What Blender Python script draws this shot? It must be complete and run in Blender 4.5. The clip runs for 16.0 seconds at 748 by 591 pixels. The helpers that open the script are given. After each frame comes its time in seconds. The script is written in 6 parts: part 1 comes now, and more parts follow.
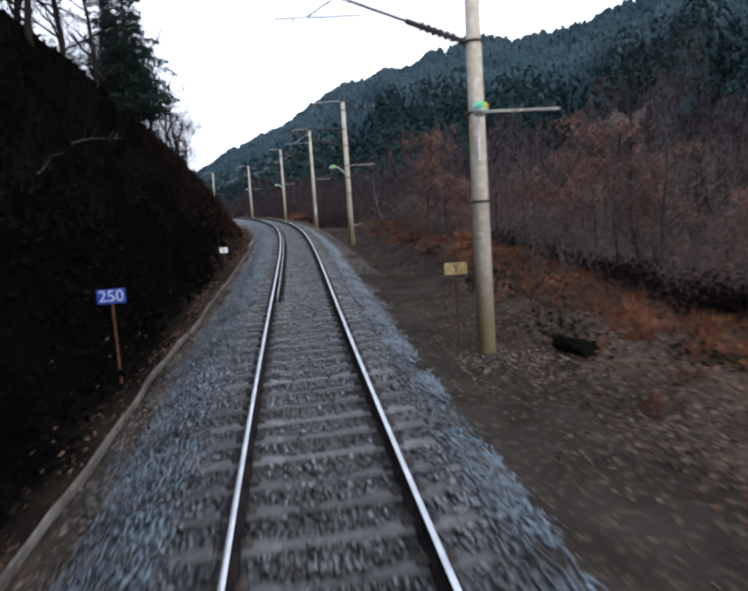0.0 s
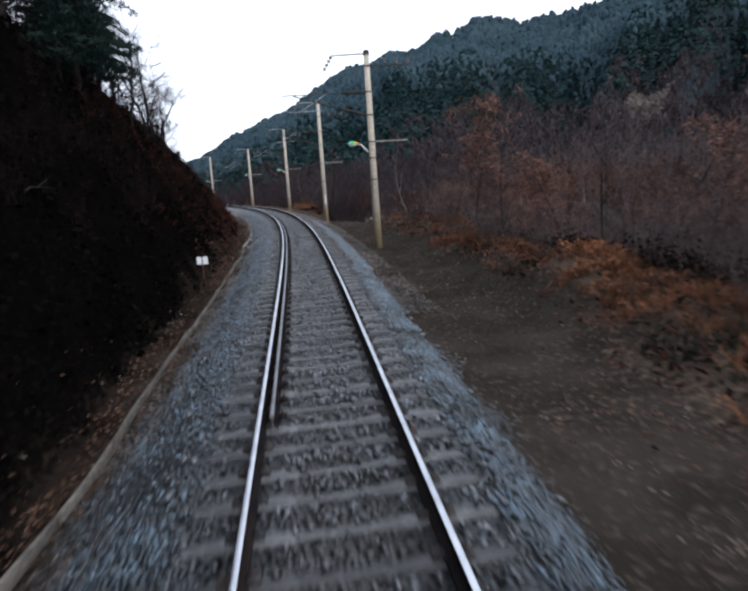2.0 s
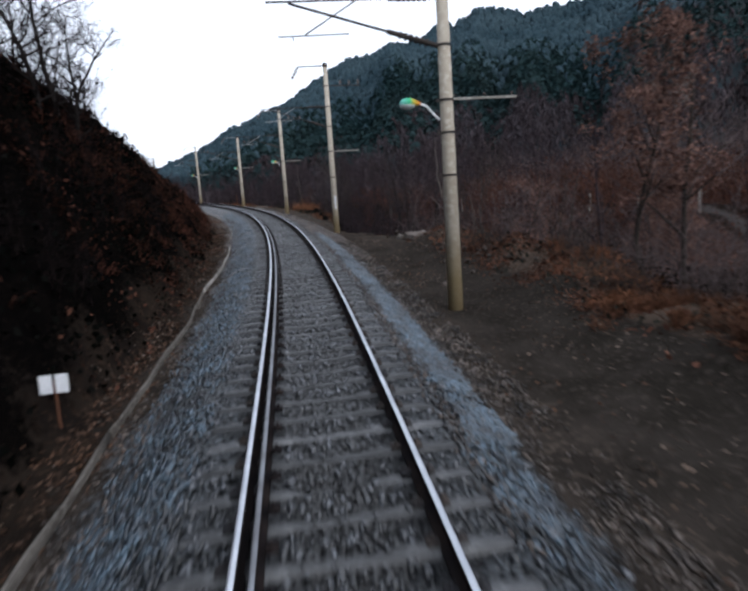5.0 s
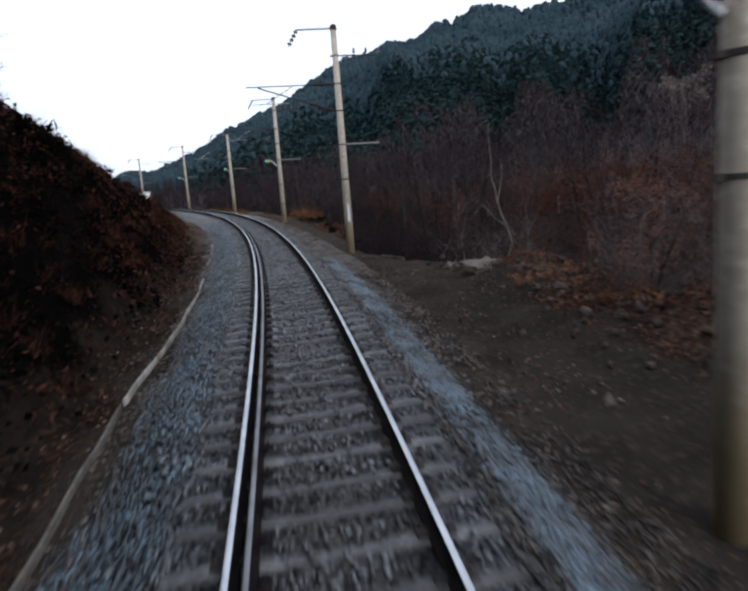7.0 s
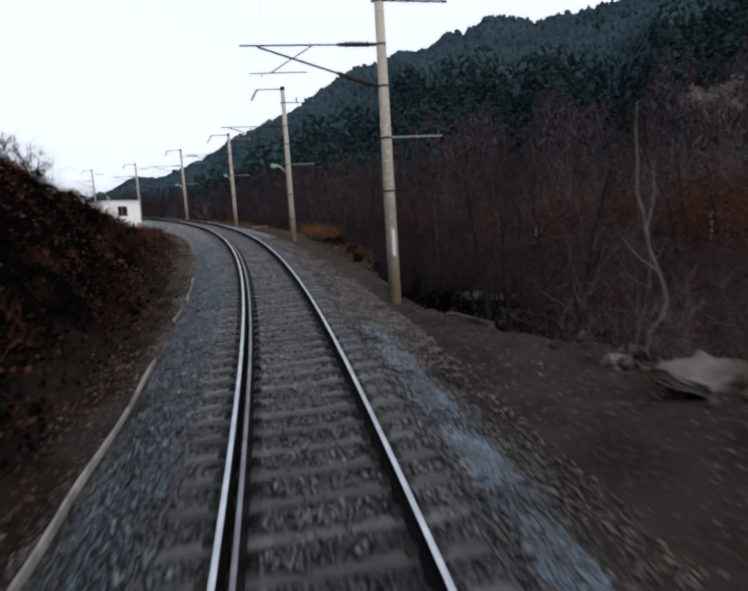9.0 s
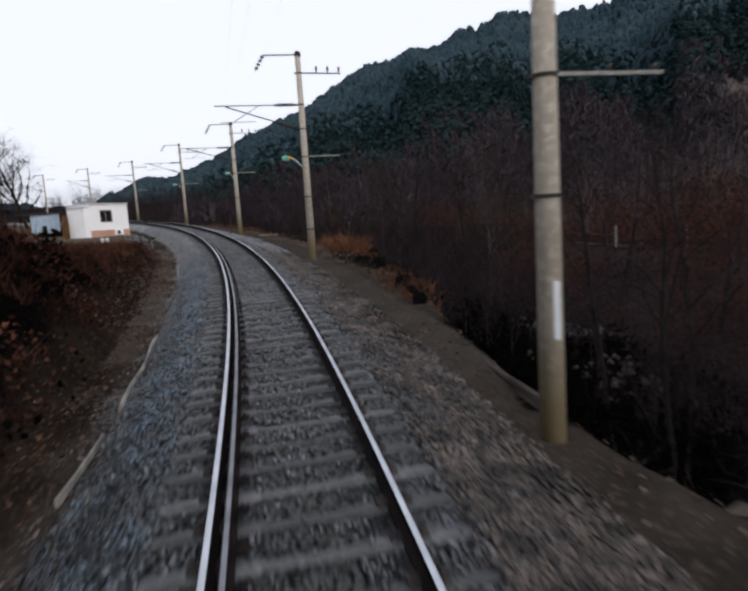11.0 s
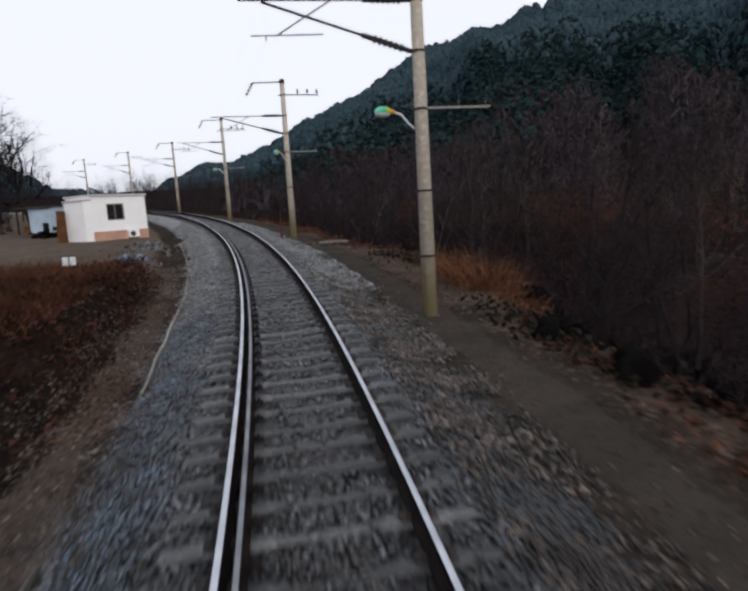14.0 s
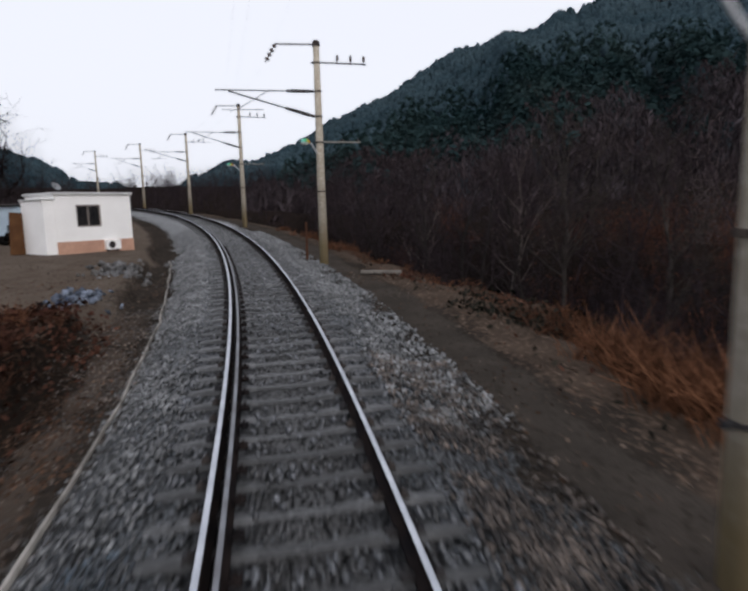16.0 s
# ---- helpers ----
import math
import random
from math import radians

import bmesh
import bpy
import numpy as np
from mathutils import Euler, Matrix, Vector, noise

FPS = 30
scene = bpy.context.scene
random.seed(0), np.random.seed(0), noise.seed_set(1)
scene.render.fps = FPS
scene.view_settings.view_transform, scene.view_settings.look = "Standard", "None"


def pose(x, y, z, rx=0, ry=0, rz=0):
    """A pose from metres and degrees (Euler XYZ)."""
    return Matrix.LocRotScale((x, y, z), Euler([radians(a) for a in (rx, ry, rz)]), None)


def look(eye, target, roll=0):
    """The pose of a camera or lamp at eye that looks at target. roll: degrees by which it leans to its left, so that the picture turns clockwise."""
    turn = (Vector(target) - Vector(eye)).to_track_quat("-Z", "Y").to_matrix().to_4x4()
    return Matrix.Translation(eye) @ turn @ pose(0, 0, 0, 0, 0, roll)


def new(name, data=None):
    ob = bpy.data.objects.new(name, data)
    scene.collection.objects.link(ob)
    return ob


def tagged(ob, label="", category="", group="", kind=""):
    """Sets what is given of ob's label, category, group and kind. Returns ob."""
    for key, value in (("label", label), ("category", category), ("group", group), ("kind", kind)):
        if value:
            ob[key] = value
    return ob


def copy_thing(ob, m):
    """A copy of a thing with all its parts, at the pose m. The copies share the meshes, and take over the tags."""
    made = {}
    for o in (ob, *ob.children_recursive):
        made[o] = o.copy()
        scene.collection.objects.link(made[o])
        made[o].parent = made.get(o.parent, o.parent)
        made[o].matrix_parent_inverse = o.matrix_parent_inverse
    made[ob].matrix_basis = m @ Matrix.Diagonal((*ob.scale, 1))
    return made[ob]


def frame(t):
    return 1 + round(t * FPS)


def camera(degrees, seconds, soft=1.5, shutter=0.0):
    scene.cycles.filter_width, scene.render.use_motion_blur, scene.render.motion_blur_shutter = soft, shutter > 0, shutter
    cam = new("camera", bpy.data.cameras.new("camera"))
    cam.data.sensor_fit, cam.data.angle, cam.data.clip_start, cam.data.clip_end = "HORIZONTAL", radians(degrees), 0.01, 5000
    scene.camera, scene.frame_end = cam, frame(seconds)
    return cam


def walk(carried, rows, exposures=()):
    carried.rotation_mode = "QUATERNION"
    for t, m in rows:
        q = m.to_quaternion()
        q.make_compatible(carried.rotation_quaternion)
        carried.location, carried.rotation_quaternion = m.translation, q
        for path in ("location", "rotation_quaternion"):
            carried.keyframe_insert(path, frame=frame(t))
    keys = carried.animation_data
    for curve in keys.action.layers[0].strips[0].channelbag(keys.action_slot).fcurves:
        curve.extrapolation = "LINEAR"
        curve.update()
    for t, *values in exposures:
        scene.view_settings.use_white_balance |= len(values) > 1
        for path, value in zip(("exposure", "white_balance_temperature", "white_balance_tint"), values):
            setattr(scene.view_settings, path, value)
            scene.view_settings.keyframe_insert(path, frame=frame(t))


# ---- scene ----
cam = camera(64.19, 16.0, soft=2.8, shutter=0.75)
# seconds, eye in metres, turn in degrees
ROWS = [
    (0.0, 3.798, 39.759, 2.680, 83.38, 3.72, -18.86),
    (0.5, 4.199, 41.941, 2.820, 82.60, 4.35, -18.79),
    (1.0, 4.636, 44.255, 2.969, 82.34, 4.32, -18.24),
    (1.5, 5.049, 46.393, 3.108, 82.06, 4.11, -18.76),
    (2.0, 5.471, 48.544, 3.248, 82.10, 3.81, -18.45),
    (2.5, 5.900, 50.698, 3.389, 81.84, 4.42, -18.13),
    (3.0, 6.334, 52.859, 3.531, 81.64, 3.98, -18.13),
    (3.5, 6.770, 55.017, 3.674, 81.95, 4.10, -19.08),
    (4.0, 7.214, 57.211, 3.820, 81.42, 3.66, -18.58),
    (6.5, 9.296, 67.726, 4.514, 81.78, 4.01, -18.79),
    (7.0, 9.713, 69.933, 4.656, 81.55, 4.30, -18.76),
    (7.5, 10.115, 72.108, 4.796, 81.63, 4.55, -18.57),
    (8.0, 10.514, 74.332, 4.937, 82.11, 3.93, -18.80),
    (8.5, 10.881, 76.454, 5.070, 82.26, 3.53, -18.17),
    (9.0, 11.250, 78.664, 5.208, 82.49, 3.42, -18.04),
    (11.5, 12.850, 89.949, 5.893, 82.40, 3.51, -16.72),
    (12.0, 13.099, 92.177, 6.024, 81.88, 3.42, -16.33),
    (12.5, 13.324, 94.404, 6.154, 81.73, 3.77, -15.49),
    (13.0, 13.530, 96.679, 6.286, 81.04, 3.19, -14.04),
    (13.5, 13.709, 98.946, 6.416, 81.16, 3.19, -12.61),
    (14.0, 13.864, 101.254, 6.547, 81.42, 3.40, -11.81),
    (14.5, 13.989, 103.519, 6.674, 81.52, 2.91, -11.81),
    (15.0, 14.090, 105.828, 6.802, 81.81, 2.42, -10.11),
    (15.5, 14.156, 107.967, 6.920, 82.06, 2.37, -9.71),
    (16.0, 14.199, 110.184, 7.042, 81.72, 1.49, -9.68),
]
walk(cam, [(t, pose(*row)) for t, *row in ROWS], exposures=[(0.0, 0.30, 6100, 10), (2.0, 0.20, 6100, 10), (4.0, 0.05, 6100, 10), (7.0, -0.28, 6100, 10), (9.0, -0.44, 6300, 11), (12.5, -0.50, 6500, 12), (16.0, -0.58, 6550, 12)])

# the railway's line: bend (1/m) and rise at even steps of its length
BEND_STEP, BEND = 30.0, [-0.00570, -0.00405, 0.00056, 0.00458, 0.00601, 0.00518, 0.00726, 0.00937, 0.01148, 0.00600, 0.00600, 0.00600, 0.00600, 0.00600, 0.00600]
RISE_STEP, RISE = 60.0, [0.0578, 0.0655, 0.0525, 0.0370, 0.0326, 0.0314, 0.0308, 0.0305]
CANT, Z_START = 0.0056, -2.414

# ---- light ----
SKY_STRENGTH = 0.160
world = bpy.data.worlds.new("overcast_sky")
scene.world = world
world.use_nodes = True
wn, wl = world.node_tree.nodes, world.node_tree.links
sky = wn.new("ShaderNodeTexSky")
sky.sky_type, sky.sun_disc = "NISHITA", False
sky.sun_elevation, sky.sun_rotation = radians(27), radians(163)
sky.air_density, sky.dust_density, sky.ozone_density = 1.0, 6.0, 1.0
pale = wn.new("ShaderNodeHueSaturation")
pale.inputs["Saturation"].default_value = 0.55
wl.new(sky.outputs[0], pale.inputs["Color"])
cloud = wn.new("ShaderNodeMixRGB")  # an even cloud cover over the clear sky
cloud.inputs["Fac"].default_value, cloud.inputs["Color2"].default_value = 0.85, (9.1, 9.5, 10.4, 1)
wl.new(pale.outputs[0], cloud.inputs["Color1"])
wl.new(cloud.outputs[0], wn["Background"].inputs["Color"])
wn["Background"].inputs["Strength"].default_value = SKY_STRENGTH
sun = new("sun", bpy.data.lights.new("sun", "SUN"))
sun.data.energy, sun.data.angle, sun.data.color = 1.15, radians(40), (1.0, 0.97, 0.93)
sun.matrix_world = look((14, -47, 25), (0, 0, 0))


# ---- materials ----
def material(name, base, second=None, rough=0.85, metal=0.0, grain=30.0, bump=0.3, patch=2.0, third=None, per_object=0.0, per_island=0.0, coords="Object", depth=0.01, spec=0.0, mottle=0.28):
    """Two scales of noise between the colours, and a fine relief."""
    m = bpy.data.materials.new(name)
    m.use_nodes = True
    n, l = m.node_tree.nodes, m.node_tree.links
    bsdf = n["Principled BSDF"]
    bsdf.inputs["Roughness"].default_value, bsdf.inputs["Metallic"].default_value = rough, metal
    bsdf.inputs["Specular IOR Level"].default_value = spec
    tc = n.new("ShaderNodeTexCoord")
    second = second or tuple(0.6 * c for c in base)
    big, small = n.new("ShaderNodeTexNoise"), n.new("ShaderNodeTexNoise")
    big.inputs["Scale"].default_value, small.inputs["Scale"].default_value = patch, grain
    big.inputs["Detail"].default_value, small.inputs["Detail"].default_value = 5, 4
    for t in (big, small):
        l.new(tc.outputs[coords], t.inputs["Vector"])
    ramp = n.new("ShaderNodeValToRGB")
    ramp.color_ramp.elements[0].position, ramp.color_ramp.elements[1].position = 0.36, 0.64
    ramp.color_ramp.elements[0].color, ramp.color_ramp.elements[1].color = (*base, 1), (*second, 1)
    l.new(big.outputs["Fac"], ramp.inputs["Fac"])
    out = ramp.outputs["Color"]
    if third:
        mix = n.new("ShaderNodeMixRGB")
        step = n.new("ShaderNodeMapRange")
        step.inputs["From Min"].default_value, step.inputs["From Max"].default_value = 0.52, 0.66
        l.new(small.outputs["Fac"], step.inputs["Value"])
        l.new(step.outputs[0], mix.inputs["Fac"])
        l.new(out, mix.inputs["Color1"])
        mix.inputs["Color2"].default_value = (*third, 1)
        out = mix.outputs["Color"]
    vary = n.new("ShaderNodeHueSaturation")
    val = n.new("ShaderNodeMapRange")
    val.inputs["To Min"].default_value, val.inputs["To Max"].default_value = 1 - mottle, 1 + mottle
    l.new(small.outputs["Fac"], val.inputs["Value"])
    l.new(out, vary.inputs["Color"])
    last = val.outputs[0]
    for amount, node, socket in ((per_object, "ShaderNodeObjectInfo", "Random"), (per_island, "ShaderNodeNewGeometry", "Random Per Island")):
        if amount:
            info, spread, mul = n.new(node), n.new("ShaderNodeMapRange"), n.new("ShaderNodeMath")
            spread.inputs["To Min"].default_value, spread.inputs["To Max"].default_value = 1 - amount, 1 + amount
            l.new(info.outputs[socket], spread.inputs["Value"])
            mul.operation = "MULTIPLY"
            l.new(last, mul.inputs[0])
            l.new(spread.outputs[0], mul.inputs[1])
            last = mul.outputs[0]
    l.new(last, vary.inputs["Value"])
    l.new(vary.outputs["Color"], bsdf.inputs["Base Color"])
    if bump:
        b = n.new("ShaderNodeBump")
        b.inputs["Strength"].default_value, b.inputs["Distance"].default_value = bump, depth
        l.new(small.outputs["Fac"], b.inputs["Height"])
        l.new(b.outputs[0], bsdf.inputs["Normal"])
    return m


# near-black leaf colour in which the shade of bank and wood is painted
M_SHADE_LEAF = material("shade_black_leaves", (0.0022, 0.0026, 0.0024), (0.004, 0.004, 0.0035), grain=4, patch=0.5, bump=0, per_island=0.6)
M_STONE = material("grey_ballast_stone", (0.078, 0.084, 0.096), (0.014, 0.015, 0.017), grain=14, patch=2.5, bump=0.3, per_island=0.9, rough=0.38, spec=1.0)
M_BLUE_STONE = material("blue_grey_ballast_stone", (0.063, 0.098, 0.132), (0.012, 0.016, 0.023), grain=14, patch=2.5, bump=0.3, per_island=0.9, rough=0.38, spec=1.0)
# pale stone of the right shoulder; elsewhere its paleness stands for far sheen
M_PALE_STONE = material("pale_grey_ballast_stone", (0.165, 0.170, 0.176), (0.045, 0.047, 0.050), grain=14, patch=2.5, bump=0.3, per_island=0.85, rough=0.4, spec=0.9)
M_BROWN_STONE = material("dusty_brown_ballast_stone", (0.105, 0.084, 0.072), (0.016, 0.013, 0.012), grain=14, patch=2.5, bump=0.3, per_island=0.9, rough=0.55, spec=0.4)
M_CONCRETE = material("weathered_concrete", (0.30, 0.29, 0.27), (0.22, 0.21, 0.19), grain=25, patch=1.3, bump=0.4, third=(0.36, 0.35, 0.33))
M_SLEEPER = material("sleeper_concrete", (0.052, 0.053, 0.056), (0.028, 0.028, 0.029), grain=18, patch=2.5, bump=0.5, third=(0.082, 0.083, 0.086), per_object=0.6, rough=0.5, spec=0.5)
M_POLE = material("pole_concrete", (0.46, 0.415, 0.345), (0.36, 0.315, 0.255), grain=9, patch=0.9, bump=0.3, third=(0.48, 0.44, 0.38), mottle=0.18, per_object=0.08)
M_RAIL_TOP = material("polished_rail_head", (0.56, 0.58, 0.62), (0.42, 0.44, 0.48), rough=0.38, metal=0.9, grain=60, patch=3, bump=0.05)
M_RAIL = material("dark_rusty_rail_web", (0.012, 0.011, 0.012), (0.022, 0.017, 0.016), rough=0.8, grain=40, patch=3, bump=0.3)
M_GUARD = material("guard_rail_steel", (0.24, 0.25, 0.27), (0.15, 0.15, 0.16), rough=0.45, metal=0.7, grain=50, patch=3, bump=0.1)
M_IRON = material("dark_painted_iron", (0.035, 0.035, 0.038), (0.06, 0.05, 0.045), rough=0.6, grain=40, bump=0.2)
M_STEEL = material("galvanised_steel", (0.30, 0.31, 0.32), (0.22, 0.22, 0.23), rough=0.5, metal=0.6, grain=40, bump=0.1)
M_PORCELAIN = material("brown_porcelain", (0.05, 0.03, 0.025), (0.08, 0.05, 0.04), rough=0.3, bump=0.0, spec=0.4)
M_GLASSWARE = material("pale_glass_insulator", (0.45, 0.5, 0.5), (0.35, 0.4, 0.4), rough=0.25, bump=0.0, spec=0.4)
M_WHITE = material("white_render", (0.94, 0.93, 0.92), (0.88, 0.87, 0.86), grain=15, patch=0.8, bump=0.03, mottle=0.05)
M_PLINTH = material("salmon_plinth", (0.56, 0.34, 0.25), (0.46, 0.27, 0.20), grain=15, patch=1.2, bump=0.3)
M_ROOF = material("pale_roof_sheet", (0.62, 0.62, 0.62), (0.50, 0.50, 0.50), grain=12, patch=0.8)
M_WOOD = material("brown_wood", (0.14, 0.07, 0.035), (0.09, 0.045, 0.025), grain=30, patch=2)
M_DARK = material("dark_window_glass", (0.015, 0.016, 0.018), (0.02, 0.02, 0.022), rough=0.12, bump=0.0, spec=0.6)
M_BARK = material("grey_brown_bark", (0.045, 0.038, 0.034), (0.030, 0.025, 0.023), grain=20, patch=3, bump=0.5, per_island=0.3)
M_PALE_BARK = material("pale_bark", (0.17, 0.15, 0.135), (0.10, 0.088, 0.078), grain=14, patch=2, bump=0.4)
M_GREY_BARK = material("grey_bark", (0.060, 0.053, 0.049), (0.036, 0.031, 0.029), grain=16, patch=2.5, bump=0.5)
M_ALDER_BARK = material("blackish_alder_bark", (0.018, 0.016, 0.016), (0.028, 0.024, 0.023), grain=16, patch=2.5, bump=0.5)
M_TWIG = material("purple_brown_twigs", (0.105, 0.082, 0.081), (0.046, 0.035, 0.035), grain=8, patch=0.3, bump=0, per_island=0.45)
# Two darker copies of the twig colour hold the shade of bank and ravine.
M_SHADE_TWIG = material("shade_darkened_twigs", (0.010, 0.008, 0.0085), (0.016, 0.011, 0.0105), grain=8, patch=0.3, bump=0, per_island=0.5)
M_STREAM_TWIG = material("shade_toned_twigs", (0.019, 0.015, 0.0175), (0.029, 0.0215, 0.024), grain=8, patch=0.3, bump=0, per_island=0.5)
M_OAK_LEAF = material("clinging_oak_leaves", (0.170, 0.098, 0.080), (0.095, 0.056, 0.046), grain=6, patch=0.4, bump=0, per_island=0.5)
# scrub leaves darkened to hold shade on the bank and under the wood
M_SHADE_SCRUB = material("shade_darkened_leaves", (0.010, 0.0065, 0.006), (0.005, 0.0035, 0.0032), grain=6, patch=0.4, bump=0, per_island=0.6)
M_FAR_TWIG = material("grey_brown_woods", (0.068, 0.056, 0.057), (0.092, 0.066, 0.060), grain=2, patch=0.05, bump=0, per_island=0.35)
M_ALDER_TWIG = material("brown_alder_twigs", (0.023, 0.018, 0.021), (0.036, 0.027, 0.029), grain=8, patch=0.3, bump=0, per_island=0.5)
M_DEAD_LEAF = material("withered_oak_leaves", (0.080, 0.036, 0.025), (0.045, 0.023, 0.017), grain=6, patch=0.4, bump=0, per_island=0.5)
M_PALE_LEAF = material("bleached_leaves", (0.130, 0.104, 0.087), (0.09, 0.064, 0.048), grain=6, patch=0.4, bump=0, per_island=0.6)
M_BRACKEN = material("russet_bracken", (0.185, 0.083, 0.046), (0.060, 0.031, 0.020), grain=5, patch=0.3, bump=0, per_island=0.6)
M_DRY_GRASS = material("dry_russet_grass", (0.138, 0.064, 0.036), (0.050, 0.026, 0.018), grain=5, patch=0.3, bump=0, per_island=0.6)
M_RUSSET_LEAF = material("bleached_orange_leaves", (0.150, 0.070, 0.046), (0.050, 0.026, 0.019), grain=6, patch=0.4, bump=0, per_island=0.6)
M_BANK_LEAF = material("dark_red_withered_leaves", (0.066, 0.028, 0.020), (0.018, 0.010, 0.008), grain=5, patch=0.5, bump=0, per_island=0.7)
M_BRAMBLE = material("bramble_leaves", (0.016, 0.017, 0.014), (0.028, 0.024, 0.019), grain=5, patch=0.5, bump=0, per_island=0.6)
M_LITTER = material("fallen_leaves", (0.105, 0.060, 0.040), (0.045, 0.030, 0.023), grain=5, patch=0.5, bump=0, per_island=0.6)
M_NEEDLE = material("pine_needles", (0.014, 0.026, 0.024), (0.022, 0.036, 0.030), grain=6, patch=0.4, bump=0, per_island=0.45)
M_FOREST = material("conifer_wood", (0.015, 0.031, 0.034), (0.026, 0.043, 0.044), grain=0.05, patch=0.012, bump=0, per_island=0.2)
# Distance haze is put into this paler, bluer copy of the conifer colour.
M_HAZY_FOREST = material("far_wood_haze_tint", (0.028, 0.048, 0.060), (0.043, 0.067, 0.080), grain=0.05, patch=0.010, bump=0, per_island=0.15)
M_SLOPE_TWIG = material("leafless_slope_wood", (0.050, 0.044, 0.050), (0.040, 0.030, 0.032), grain=0.3, patch=0.03, bump=0, per_island=0.45)
# The hillside carries the haze's blue, so gaps between crowns blend in.
M_HILL = material("hillside_haze_tint", (0.016, 0.026, 0.031), (0.021, 0.027, 0.030), grain=0.2, patch=0.012, bump=0)
M_ROCK = material("grey_rock", (0.15, 0.15, 0.155), (0.09, 0.085, 0.08), grain=5, patch=0.6, bump=0.7, depth=0.05, per_island=0.5)
M_BLUE = material("blue_enamel", (0.012, 0.030, 0.22), (0.015, 0.037, 0.26), rough=0.35, bump=0.0, spec=0.4)
M_LETTER = material("white_enamel", (0.70, 0.72, 0.76), (0.62, 0.64, 0.68), rough=0.4, bump=0.0, spec=0.4)
M_FIGURE = material("pale_blue_white_figures", (0.42, 0.46, 0.56), (0.34, 0.38, 0.48), rough=0.5, bump=0.0, spec=0.3)
M_YELLOW = material("faded_yellow_enamel", (0.46, 0.36, 0.16), (0.32, 0.245, 0.115), rough=0.5, grain=20, patch=6)
M_RUST = material("rusty_iron_post", (0.11, 0.05, 0.03), (0.07, 0.035, 0.025), grain=30, patch=3)


# ---- the railway's line ----
DS = 0.25
SG = np.arange(-60, 420, DS)
bend = np.interp(SG, BEND_STEP * np.arange(len(BEND)), BEND)
rise = np.interp(SG, RISE_STEP * np.arange(len(RISE)), RISE)


def run(values):
    total = np.concatenate([[0], np.cumsum((values[1:] + values[:-1]) / 2 * DS)])
    return total - np.interp(0, SG, total)


TH = run(bend)
TX, TY, TZ = run(-np.sin(TH)), run(np.cos(TH)), run(rise) + Z_START


def line(s):
    return np.interp(s, SG, TX), np.interp(s, SG, TY), np.interp(s, SG, TZ), np.interp(s, SG, TH)


def place(s, d, z):
    """World places from the way along the line, the offset to its right and the height over its rails."""
    x, y, zz, th = line(s)
    return np.stack([x + d * np.cos(th), y + d * np.sin(th), zz + z], -1)


def at(s, d, z=0.0, turn=0.0):
    """A pose on the line whose y axis points along it."""
    x, y, zz = place(s, d, z)
    return pose(x, y, zz, 0, 0, math.degrees(float(line(s)[3])) + turn)


def smooth(v, a, b):
    u = np.clip((np.asarray(v, float) - a) / (b - a), 0, 1)
    return u * u * (3 - 2 * u)


rng = np.random.default_rng(5)
PERM = rng.random((64, 64))


def waves(x, y, size):
    """Smooth value noise, from -1 to 1."""
    u, v = np.asarray(x) / size, np.asarray(y) / size
    i, j = np.floor(u).astype(int), np.floor(v).astype(int)
    a, b = u - i, v - j
    a, b = a * a * (3 - 2 * a), b * b * (3 - 2 * b)
    g = lambda p, q: PERM[p % 64, q % 64]
    return 2 * ((g(i, j) * (1 - a) + g(i + 1, j) * a) * (1 - b) + (g(i, j + 1) * (1 - a) + g(i + 1, j + 1) * a) * b) - 1


# ---- mesh helpers ----
def mesh_from(name, verts, faces, mats, smooth_shade=False, mat_index=None):
    me = bpy.data.meshes.new(name)
    verts, faces = np.asarray(verts, np.float32), np.asarray(faces, np.int32)
    k = faces.shape[1]
    me.vertices.add(len(verts))
    me.vertices.foreach_set("co", verts.ravel())
    me.loops.add(faces.size)
    me.loops.foreach_set("vertex_index", faces.ravel())
    me.polygons.add(len(faces))
    me.polygons.foreach_set("loop_start", np.arange(0, faces.size, k, dtype=np.int32))
    me.polygons.foreach_set("loop_total", np.full(len(faces), k, np.int32))
    if mat_index is not None:
        me.polygons.foreach_set("material_index", np.asarray(mat_index, np.int32))
    if smooth_shade:
        me.polygons.foreach_set("use_smooth", np.ones(len(faces), bool))
    me.update(calc_edges=True)
    me.validate()
    for m in mats if isinstance(mats, (list, tuple)) else [mats]:
        me.materials.append(m)
    return me


def part(name, bm, mat, parent=None, label=""):
    """Links a bmesh as one mesh object, under a thing or a part."""
    me = bpy.data.meshes.new(name)
    bm.to_mesh(me)
    bm.free()
    me.materials.append(mat)
    ob = new(name, me)
    ob.parent = parent
    return tagged(ob, label) if label else ob


def thing(name, m, label, category, group="", kind=""):
    ob = new(name)
    ob.matrix_world = m
    return tagged(ob, label, category, group, kind)


